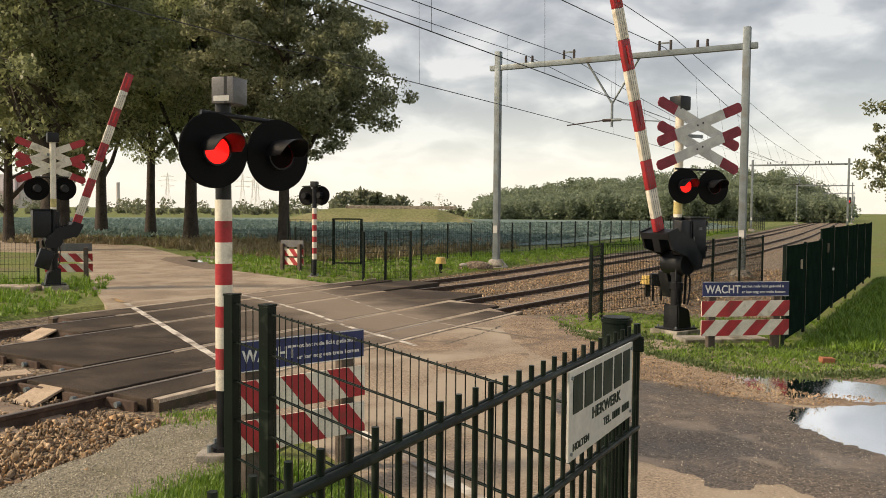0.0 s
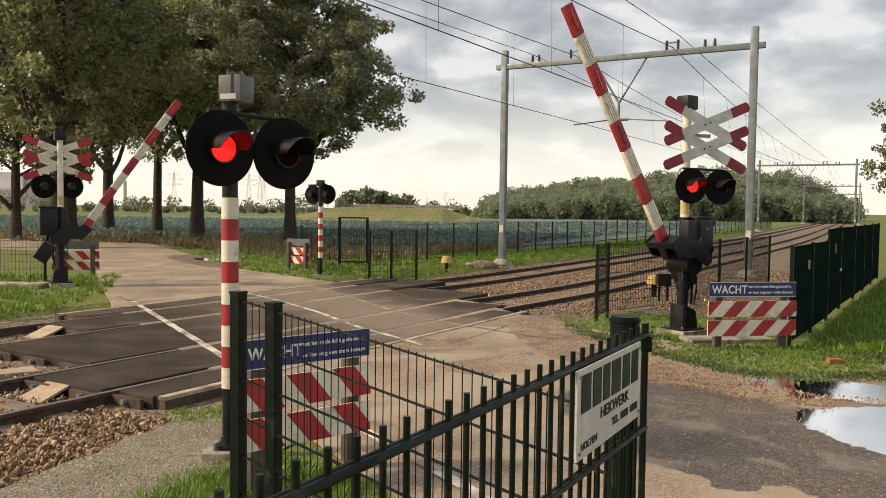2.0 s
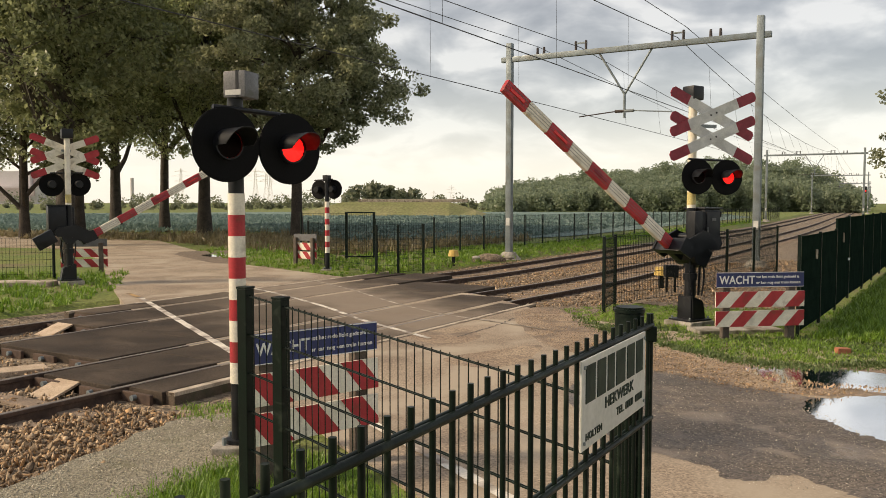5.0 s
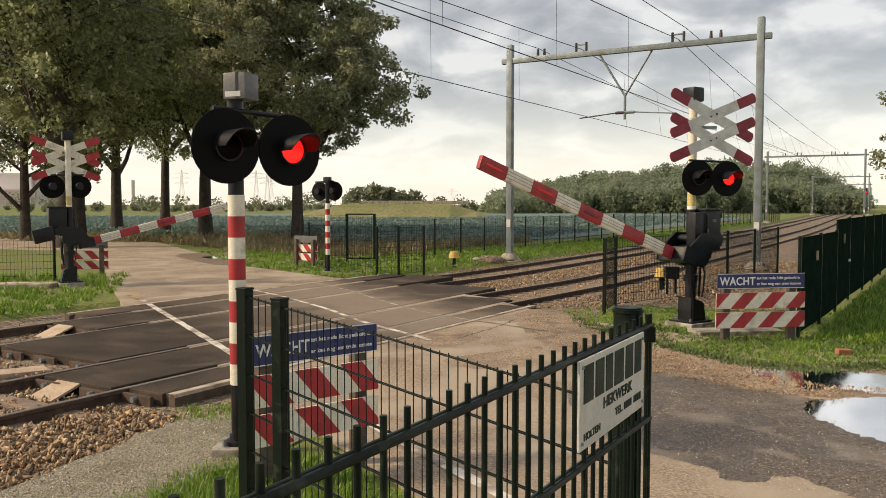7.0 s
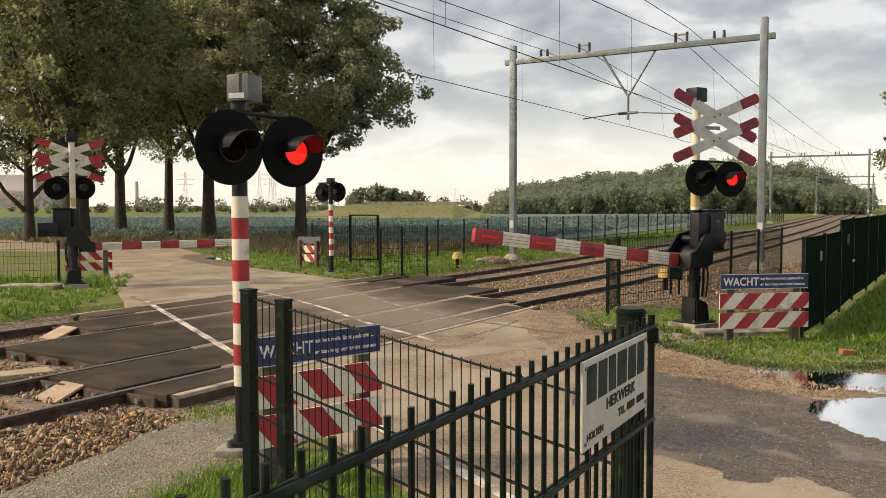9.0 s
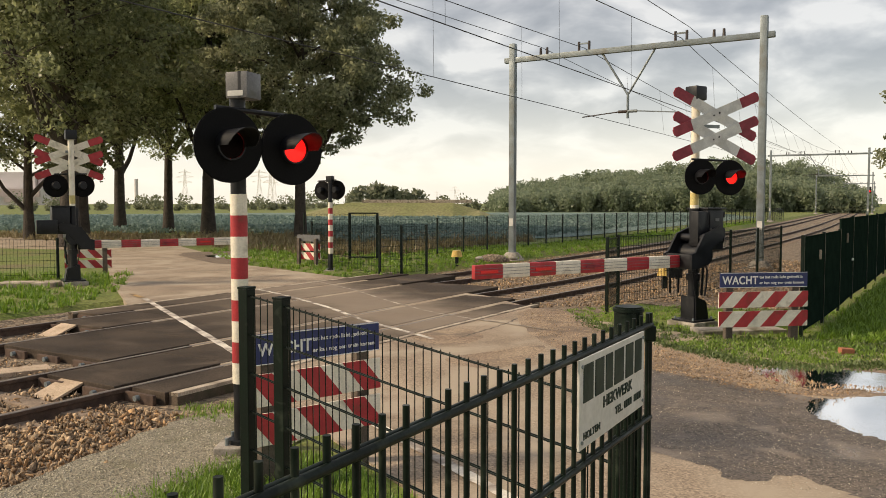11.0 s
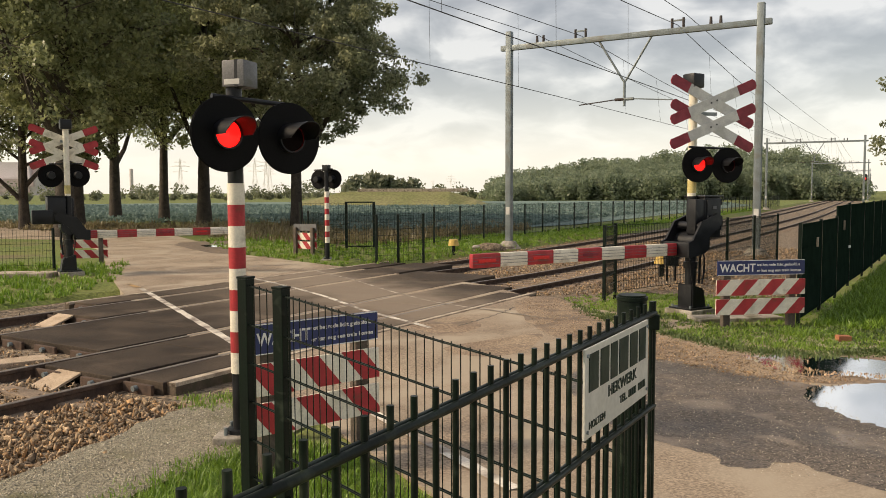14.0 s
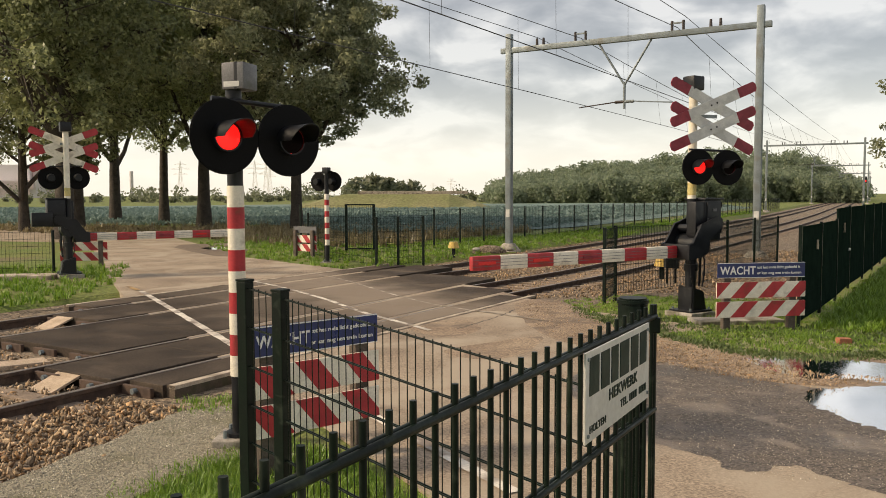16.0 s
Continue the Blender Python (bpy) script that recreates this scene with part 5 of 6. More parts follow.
def tree(at, height, spread, clear, trunk_r, seed, label, material, density=1.6, leaf=0.12, lean=0.0, fill=0.9, sink=0.0):
    """A tapered trunk with limbs that fork, and leaf clumps at the limb ends."""
    rnd, nr = random.Random(seed), np.random.default_rng(seed)
    root = thing("tree", at, label, "tree", "roadside trees")
    bm = B()
    tips = []
    p, r = Vector((0, 0, -0.1)), trunk_r * 1.25
    steps = 9
    trunk = []
    for i in range(steps + 1):
        t = i / steps
        q = Vector((lean * t * height * 0.3 + 0.12 * math.sin(3 * t + seed), 0.12 * math.cos(4 * t + seed), t * height * 0.9))
        trunk.append((q, trunk_r * (1.25 if i == 0 else 1 - 0.8 * t)))
    for (a, ra), (b, rb) in zip(trunk, trunk[1:]):
        rod(bm, a, b, ra, rb, seg=10, caps=False)
    limbs = B()
    for k in range(3):
        a = rnd.uniform(0, 6.28)
        z = max(1.5, clear - rnd.uniform(0.6, 2.2))
        i = min(steps - 1, int(z / (height * 0.9) * steps))
        base = trunk[i][0].lerp(trunk[i + 1][0], z / (height * 0.9) * steps - i)
        mid = base + Vector((math.cos(a), math.sin(a), 1.1)) * 1.3
        end = mid + Vector((math.cos(a), math.sin(a), 1.9)) * 1.9
        rod(limbs, base, mid, trunk_r * 0.5, trunk_r * 0.36, seg=8, caps=False)
        rod(limbs, mid, end, trunk_r * 0.36, trunk_r * 0.2, seg=8, caps=False)
    n_l = 26
    for k in range(n_l):
        t = (clear + 0.35 * rnd.random() + (height * 0.88 - clear) * (k / n_l)) / (height * 0.9)
        i = min(steps - 1, int(t * steps))
        base = trunk[i][0].lerp(trunk[i + 1][0], t * steps - i)
        a = k * 2.4 + rnd.uniform(-0.5, 0.5)
        f = (t * height * 0.9 - clear) / max(0.1, height * 0.9 - clear)
        reach = spread * (0.72 + 0.45 * math.sin(math.pi * min(1, f * 0.85 + 0.18))) * rnd.uniform(0.55, 1.08) * (1.15 - 0.55 * f)
        end = base + Vector((math.cos(a) * reach, math.sin(a) * reach, reach * rnd.uniform(-0.02, 0.5) + 0.4))
        mid = base.lerp(end, 0.5) + Vector((0, 0, 0.12 * reach))
        rr = trunk_r * (0.34 - 0.2 * f)
        rod(limbs, base, mid, rr, rr * 0.6, seg=6, caps=False)
        rod(limbs, mid, end, rr * 0.6, rr * 0.15, seg=6, caps=False)
        for m in range(6):
            tt = rnd.uniform(0.35, 1.0)
            c = base.lerp(end, tt) + Vector((rnd.gauss(0, 1), rnd.gauss(0, 1), rnd.gauss(0.1, 0.7))) * (0.22 * reach + 0.25)
            rod(limbs, mid.lerp(end, max(0, tt * 2 - 1)), c, rr * 0.25, rr * 0.06, seg=4, caps=False)
            tips.append(c)
        tips.append(end)
    part("trunk", bm, M_BARK, root, "dark ridged trunk", smooth=True)
    part("branchwork", limbs, M_BARK, root, "dark forking branchwork")
    cl = []
    for c in tips:
        for _ in range(2):
            o = Vector((rnd.gauss(0, 0.5), rnd.gauss(0, 0.5), rnd.gauss(0, 0.4)))
            cl.append((tuple(c + o), rnd.uniform(0.45, 0.95) * (spread / 5) ** 0.5, int(rnd.uniform(38, 85) * density)))
    mid, half = (clear + height) / 2 + 0.4 - sink, (height - clear) / 2 - sink * 0.5
    for _ in range(150):
        v = Vector((rnd.gauss(0, 1), rnd.gauss(0, 1), rnd.gauss(0, 1))).normalized() * rnd.uniform(0.55, 0.98)
        cl.append(((v.x * spread * fill, v.y * spread * fill, mid + v.z * half), rnd.uniform(0.6, 1.15), int(rnd.uniform(60, 120) * density)))
    me = leaf_cloud(cl, leaf, nr, 0.75)
    me.materials.append(material)
    part("crown", me, None, root, "loose crown of small leaves")
    return root


tree(pose(-8.68, 49.5, 0, 0, 0, 20), 18.5, 4.7, 5.2, 0.36, 11, "tall roadside tree with a grey-green autumn crown", M_LEAF_A, density=2.2, fill=1.5, sink=1.7)
tree(pose(-16.3, 56.5, 0, 0, 0, 70), 20, 5.2, 6.6, 0.46, 12, "tall roadside tree with a dark forked trunk", M_LEAF_C)
tree(pose(-20.25, 60.0, 0, 0, 0, 130), 20, 5.4, 7.6, 0.36, 13, "tall slender roadside tree with an olive crown", M_LEAF_C)
tree(pose(-26.2, 66.0, 0, 0, 0, 200), 21, 5.6, 6.4, 0.46, 14, "tall roadside tree with a dark crown", M_LEAF_B)
tree(pose(-18.75, 41.0, 0, 0, 0, 250), 18, 5.4, 5.3, 0.5, 15, "large roadside tree behind the far barrier", M_LEAF_B, density=1.1)
tree(pose(-22.8, 51.5, 0, 0, 0, 300), 19, 5.5, 5.0, 0.4, 16, "tall roadside tree with a dark crown", M_LEAF_B, density=1.1)
tree(pose(-25.4, 50.0, 0, 0, 0, 20), 19, 5.6, 3.5, 0.3, 17, "tall roadside tree at the row's end", M_LEAF_B, density=1.1)
tree(pose(28.9, 46.0, 0, 0, 0, 20), 10, 2.7, 2.8, 0.16, 21, "small roadside tree beside the grass bank", M_LEAF_A, density=1.2)


def woods():
    """Far woodland: crowns of leaf clumps of uneven height, as one mesh."""
    nr, rnd = np.random.default_rng(5), random.Random(5)
    cl = []
    for row, (y, n) in enumerate(((205, 120), (225, 110), (250, 110), (275, 100))):
        for i in range(n):
            f = i / n + rnd.uniform(-0.4, 0.4) / n
            x = y * (0.065 + 0.44 * f)
            top = float(np.interp(f, [0, 0.05, 0.1, 0.2, 0.29, 0.4, 0.5, 0.62, 0.8, 0.88, 0.94, 1.0], [6.0, 7.8, 8.8, 10.0, 12.0, 12.3, 13.6, 15.0, 14.4, 12.8, 9.5, 7.5]))
            h = top * (0.62 + 0.13 * row) * rnd.uniform(0.84, 1.06) * y / 240
            yy = y + rnd.uniform(-9, 9)
            w = rnd.uniform(1.8, 3.2)
            cl.append(((x, yy, h - w * 0.85), w * 1.05, 270))
            cl.append(((x + rnd.uniform(-1, 1), yy, h * 0.62), w * 1.1, 190))
            cl.append(((x + rnd.uniform(-1.5, 1.5), yy - 1, h * 0.40), w, 150))
            cl.append(((x + rnd.uniform(-2, 2), yy - 1.5, h * 0.14), w * 0.9, 60))
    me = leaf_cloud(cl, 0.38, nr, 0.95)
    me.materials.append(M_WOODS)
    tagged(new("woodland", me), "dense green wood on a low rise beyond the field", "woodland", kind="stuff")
    # bushes and hedges along the horizon
    cl = []
    for i in range(130):
        f = rnd.random()
        y = rnd.uniform(230, 330)
        x = y * (-0.62 + 0.68 * f)
        h = rnd.choice((2, 2.2, 2.6, 3.2, 5, 6.5)) * rnd.uniform(0.7, 1.1)
        cl.append(((x, y, h * 0.5), h * 0.55, 85))
        cl.append(((x + rnd.uniform(-1, 1), y, h * 0.25), h * 0.5, 40))
    for i in range(26):
        f = rnd.random()
        y = rnd.uniform(150, 170)
        x = y * (-0.115 + 0.095 * f)
        h = 6.2 - 3.2 * abs(f - 0.35)
        cl.append(((x, y, h * rnd.uniform(0.25, 0.8)), 1.5, 110))
    me = leaf_cloud(cl, 0.5, nr, 0.9)
    me.materials.append(M_BUSH)
    tagged(new("far_bushes", me), "bushes and small trees along the far field edge", "bushes", kind="stuff")


woods()


def backdrop():
    # crop field and the strips behind it
    lay("crop_field", [(-48, 58), (-22, 76), (-14.5, 62), (-7.5, 52.5), (-1, 43.0), tuple(trk(-20, 50).xy), tuple(trk(-20, 130).xy), (60, 190), (-30, 190), (-100, 140)], 0.02, M_CROPSOIL, "blue-green cabbage field", "field")
    nr = np.random.default_rng(8)
    n = 21000
    y = 44 + 90 * nr.random(n) ** 1.7
    x = -0.56 * y + nr.random(n) * (0.40 * y + 0.56 * y)
    keep = (x < 0.52 * (y - 45) + 2.0) & (x > -20 - (y - 44) * 0.75) & ((y > 58) | (x > -9 + (52 - y) * 0.5))
    cl = [((a, b, 0.22), 0.3, 6) for a, b in zip(x[keep], y[keep])]
    me = leaf_cloud(cl, 0.14, nr, 0.6)
    me.materials.append(M_CROP)
    tagged(new("cabbage_plants", me), "rows of blue-green cabbage leaves", "crop", kind="stuff")
    # grassy bank with a low wall along its crest
    bm = B()
    xs = [-22, -15, 1, 5, 8]
    prof = [(118, 0), (124, 2.2), (132, 2.3), (140, 0)]
    hs = [0.3, 1, 1, 0.5, 0.0]
    rows = [[bm.verts.new((x, y, z * h)) for y, z in prof] for x, h in zip(xs, hs)]
    for a, b in zip(rows, rows[1:]):
        for i in range(3):
            bm.faces.new((a[i], b[i], b[i + 1], a[i + 1]))
    bmesh.ops.recalc_face_normals(bm, faces=bm.faces)
    tagged(new("grass_bank", mesh_of("grass_bank", bm, M_BANK)), "dry yellow-green grass bank beyond the field", "bank", kind="structure")
    tagged(new("low_wall", mesh_of("low_wall", box(B(), (-4.5, 127, 2.45), (17, 1.2, 0.5), bevel=0.05), M_KERB)), "long low pale concrete wall on the bank", "wall", kind="structure")


M_BANK = mat("dry_bank", (0.24, 0.22, 0.10), (0.16, 0.17, 0.06), rough=0.95, scale=0.2, fine=3, bump=0.8, spread=0.3, depth=0.1)
backdrop()


def pylon(x, y, h, label):
    root = thing("power_pylon", pose(x, y, 0), label, "pylon", "power pylons")
    bm = B()
    w = h * 0.1
    lv = [(0, w), (0.35, w * 0.55), (0.62, w * 0.3), (0.8, w * 0.24), (1.0, w * 0.04)]
    r = h * 0.0028
    for (t0, w0), (t1, w1) in zip(lv, lv[1:]):
        for sx, sy in ((-1, -1), (1, -1), (1, 1), (-1, 1)):
            rod(bm, (sx * w0, sy * w0, t0 * h), (sx * w1, sy * w1, t1 * h), r * 1.5, seg=4, caps=False)
        for k in range(3):
            a, b = k / 3, (k + 1) / 3
            wa, wb = w0 + (w1 - w0) * a, w0 + (w1 - w0) * b
            za, zb = (t0 + (t1 - t0) * a) * h, (t0 + (t1 - t0) * b) * h
            rod(bm, (-wa, -wa, za), (wb, -wb, zb), r, seg=4, caps=False)
            rod(bm, (wa, -wa, za), (-wb, -wb, zb), r, seg=4, caps=False)
    part("tower", bm, M_PYLON, root)
    for t, l in ((0.64, 0.2), (0.78, 0.26), (0.9, 0.17)):
        bm = B()
        rod(bm, (-l * h, 0, t * h), (l * h, 0, t * h), r * 1.3, seg=4)
        rod(bm, (-l * h, 0, t * h), (0, 0, (t + 0.05) * h), r, seg=4)
        rod(bm, (l * h, 0, t * h), (0, 0, (t + 0.05) * h), r, seg=4)
        part("cross_arm", bm, M_PYLON, root)


for x, y, h in ((-258, 810, 36), (-150, 700, 31), (-205, 900, 40), (-195, 930, 36), (10, 900, 21), (-35, 900, 20), (-290, 1000, 34), (-12, 1100, 18)):
    pylon(x, y, h, "hazy lattice power pylon on the horizon")


def power_station():
    root = thing("power_station", pose(-500, 950, 0), "hazy pale industrial building with a tall block on the horizon", "building")
    part("hall", box(B(), (-10, 0, 10), (110, 60, 20)), M_FARGREY, root)
    part("brown_wall", box(B(), (-10, -31, 14), (106, 2, 9)), M_FARBROWN, root, "brown upper cladding")
    part("tall_block", box(B(), (5, 10, 19), (46, 40, 38)), M_FARGREY, root)
    part("side_block", box(B(), (38, 10, 17), (18, 30, 34)), M_FARBROWN, root)
    part("chimney", rod(B(), (118, 60, 0), (118, 60, 32), 2.2, seg=12), M_FARGREY, root)
    for k in range(5):
        part("window_band", box(B(), (-52 + k * 21, -32.2, 6), (14, 0.5, 5)), M_FARBROWN, root)


power_station()


# ---- grass, stones and grit ----
def inside(poly, x, y):
    """Which of the points x, y (arrays) lie in the outline."""
    ok = np.zeros(len(x), bool)
    n = len(poly)
    for i in range(n):
        (x0, y0), (x1, y1) = poly[i], poly[(i + 1) % n]
        c = (y0 > y) != (y1 > y)
        with np.errstate(divide="ignore", invalid="ignore"):
            ok ^= c & (x < (x1 - x0) * (y - y0) / (y1 - y0 + 1e-12) + x0)
    return ok


def grass(name, label, poly, count, h0, h1, material, seed, width=0.006, clump=0.6, z=-0.03):
    """Blades of grass in tufts over an outline: bent, tapered, three points and a tip each."""
    nr = np.random.default_rng(seed)
    P = np.array(poly)
    lo, hi = P.min(0), P.max(0)
    area = abs(sum(P[i - 1][0] * P[i][1] - P[i][0] * P[i - 1][1] for i in range(len(P)))) / 2
    n_c = max(4, int(count / 14))
    m = int(n_c * (hi - lo).prod() / area) + 8
    cx, cy = lo[0] + nr.random(m) * (hi - lo)[0], lo[1] + nr.random(m) * (hi - lo)[1]
    k = inside(poly, cx, cy)
    cx, cy = cx[k], cy[k]
    tall = 0.55 + 0.9 * nr.random(len(cx)) ** 2
    x = np.repeat(cx, 14) + nr.normal(0, 0.06 * clump, len(cx) * 14)
    y = np.repeat(cy, 14) + nr.normal(0, 0.06 * clump, len(cx) * 14)
    n = len(x)
    h = (h0 + (h1 - h0) * nr.random(n)) * np.repeat(tall, 14)
    a, lean = nr.random(n) * 6.283, (0.2 + 0.6 * nr.random(n)) * h
    dx, dy = np.cos(a), np.sin(a)
    wv = width * (0.6 + 0.8 * nr.random(n))
    V = np.zeros((n, 5, 3))
    for j, (t, s) in enumerate(((0, -1), (0, 1), (0.6, 0.75), (0.6, -0.75), (1, 0))):
        b = t ** 2 * lean
        V[:, j, 0] = x + dx * b - dy * wv * s
        V[:, j, 1] = y + dy * b + dx * wv * s
        V[:, j, 2] = z + h * t * (1 - 0.15 * t)
    base = np.arange(n)[:, None] * 5
    idx = np.concatenate([base + np.array([[0, 1, 2, 3]]), base + np.array([[3, 2, 4]])], axis=1)
    me = bpy.data.meshes.new(name)
    me.vertices.add(n * 5)
    me.vertices.foreach_set("co", V.ravel())
    me.loops.add(n * 7)
    me.loops.foreach_set("vertex_index", idx.ravel())
    me.polygons.add(n * 2)
    me.polygons.foreach_set("loop_start", (np.arange(n)[:, None] * 7 + np.array([[0, 4]])).ravel())
    me.polygons.foreach_set("loop_total", np.tile([4, 3], n))
    me.update()
    me.materials.append(material)
    return tagged(new(name, me), label, "grass", kind="stuff")


VERGE = [(2.35, 16.6), (2.75, 14.2), (3.5, 12.1), (4.1, 10.95), (4.9, 10.75), (6.5, 10.85), (12, 13), (20, 24), (15.2, 27.4), (7.9, 16.4), (6.6, 16.7), (4.6, 17.2), (3.5, 17.3)]
grass("verge_grass", "bright green grass verge beside the gravel", VERGE, 58000, 0.03, 0.085, M_BLADE, 1, width=0.006)
grass("fence_weeds", "tall grass along the foot of the closed fence", [(5.9, 12.9), (8.1, 16.2), (10.8, 20.4), (15.0, 26.9), (15.9, 26.4), (11.8, 19.8), (9.1, 15.6), (6.9, 12.5)], 22000, 0.06, 0.18, M_BLADE, 13, width=0.008, clump=1.2)
grass("verge_weeds", "taller tufts along the verge edge", [(3.3, 12.5), (4.1, 11.1), (4.9, 10.9), (6.3, 11.0), (6.0, 12.6), (4.4, 12.8)], 14000, 0.03, 0.09, M_BLADE, 2, width=0.006)
grass("broadleaf_weeds", "low broad-leaved weeds among the verge grass", [(2.9, 14.4), (3.4, 12.5), (4.1, 11.0), (4.9, 10.8), (6.4, 10.9), (8.6, 12.0), (8.8, 14.0), (6.2, 12.9), (4.3, 13.2), (3.6, 15.2)], 12000, 0.025, 0.075, M_BUSH_LOW, 12, width=0.016, clump=1.1)
grass("verge_grass", "green weeds by the far barrier", [(-8.1, 16.5), (-7.9, 18.6), (-8.1, 20), (-9.0, 23.4), (-9.6, 24.8), (-22, 24), (-19, 13), (-13.2, 8.8)], 34000, 0.08, 0.22, M_BLADE, 3, width=0.011)
grass("verge_grass", "green grass beyond the far track", [(-7.3, 29.2), (-3.1, 23.9), (-1.6, 24.6), (1, 28.2), (2.4, 31), (9, 41), (12, 48), (0, 40), (-5, 37), (-10, 44), (-11, 37)], 30000, 0.08, 0.18, M_BLADE, 4, width=0.013)
grass("front_grass", "green grass at the foot of the fence", [(-2.3, 5.3), (-1.85, 6.5), (-1.35, 7.05), (-0.8, 6.75), (0.1, 5.2), (0.6, 4.2), (-0.6, 3.4), (-2.3, 4.2)], 30000, 0.04, 0.13, M_BLADE, 5, width=0.0035)
grass("verge_clover", "low dark weeds hanging over the puddle edge", [(2.5, 15.6), (2.6, 14.0), (3.4, 12.0), (4.05, 10.72), (4.9, 10.5), (6.4, 10.55), (6.5, 10.95), (4.95, 10.85), (4.15, 11.1), (3.55, 12.3), (2.85, 14.2)], 5000, 0.02, 0.06, M_BUSH_LOW, 8, width=0.011, clump=1.4, z=-0.004)
grass("front_weeds", "low weeds creeping over the gravel path", [(-3.3, 3.9), (-2.75, 4.8), (-2.45, 5.7), (-2.1, 6.45), (-1.75, 6.95), (-1.4, 6.9), (-1.75, 6.2), (-2.1, 5.5), (-2.4, 4.6), (-2.8, 3.9)], 4200, 0.035, 0.085, M_BLADE, 7, width=0.004, clump=1.3)
grass("front_tufts", "sparse tufts beside the crossing edge", [(-2.9, 8.55), (-2.3, 8.7), (-1.8, 8.2), (-2.5, 7.9)], 700, 0.04, 0.09, M_BLADE, 6, width=0.004)
grass("dry_grass", "tall dry grass at the foot of the trees", [(-9.6, 38), (-5.4, 34), (-2.2, 34.2), (5.5, 47), (3, 50), (-6, 51), (-16, 54), (-19, 50)], 16000, 0.2, 0.6, M_DRYBLADE, 7, width=0.022, clump=1.5)
grass("dry_grass", "tall dry grass along the far road edge", [(-23, 47), (-17.5, 47), (-17, 52), (-28, 60), (-36, 58)], 6000, 0.15, 0.45, M_DRYBLADE, 8, width=0.025, clump=1.5)
grass("track_grass", "low grass beside the far rail", [tuple(trk(q, s).xy) for q, s in ((-15.4, 26), (-15.6, 60), (-15.6, 110), (-17.5, 110), (-18.2, 60), (-18.0, 30))], 22000, 0.08, 0.2, M_BLADE, 9, width=0.02)


def stone_shapes(k, seed):
    """Angular broken stones: hulls of a few random points."""
    rnd, out = random.Random(seed), []
    for _ in range(k):
        bm = B()
        s = Vector((1.08, rnd.uniform(0.6, 0.95), rnd.uniform(0.28, 0.55)))
        for _ in range(8):
            v = Vector((rnd.gauss(0, 1), rnd.gauss(0, 1), rnd.gauss(0, 1))).normalized() * rnd.uniform(0.6, 1.2)
            bm.verts.new((v.x * s.x, v.y * s.y, v.z * s.z))
        r = bmesh.ops.convex_hull(bm, input=bm.verts[:])
        loose = [v for v in bm.verts if not v.link_faces]
        bmesh.ops.delete(bm, geom=loose, context="VERTS")
        bm.verts.index_update()
        V = np.array([tuple(v.co) for v in bm.verts])
        Fc = np.array([[v.index for v in f.verts] for f in bm.faces])
        bm.free()
        out.append((V, Fc))
    return out


SHAPES = stone_shapes(11, 3)


def scatter(name, x, y, z, size, seed, material, label, category, parent=None):
    """Many small stones as one mesh."""
    nr = np.random.default_rng(seed)
    VV, FF, off = [], [], 0
    for i in range(len(x)):
        V, F = SHAPES[i % len(SHAPES)]
        q = Euler(nr.random(3) * 6.28).to_matrix()
        W = V @ np.array(q).T * size[i] + np.array((x[i], y[i], z[i]))
        VV.append(W)
        FF.append(F + off)
        off += len(V)
    V, F = np.concatenate(VV), np.concatenate(FF)
    me = bpy.data.meshes.new(name)
    me.vertices.add(len(V))
    me.vertices.foreach_set("co", V.ravel())
    me.loops.add(F.size)
    me.loops.foreach_set("vertex_index", F.ravel())
    me.polygons.add(len(F))
    me.polygons.foreach_set("loop_start", np.arange(len(F)) * 3)
    me.polygons.foreach_set("loop_total", np.full(len(F), 3))
    me.update()
    me.materials.append(material)
    ob = new(name, me)
    ob.parent = parent
    return tagged(ob, label, category if parent is None else "", kind="stuff")


def bed_z(q):
    return np.interp(q, [-15.8, -15.3, -14.7, -12.9, -10.9, -8.9, -7.2, -6.5, -5.9, -5.2], [-0.12, -0.16, -0.15, -0.16, -0.12, -0.16, -0.14, -0.13, -0.08, -0.02])


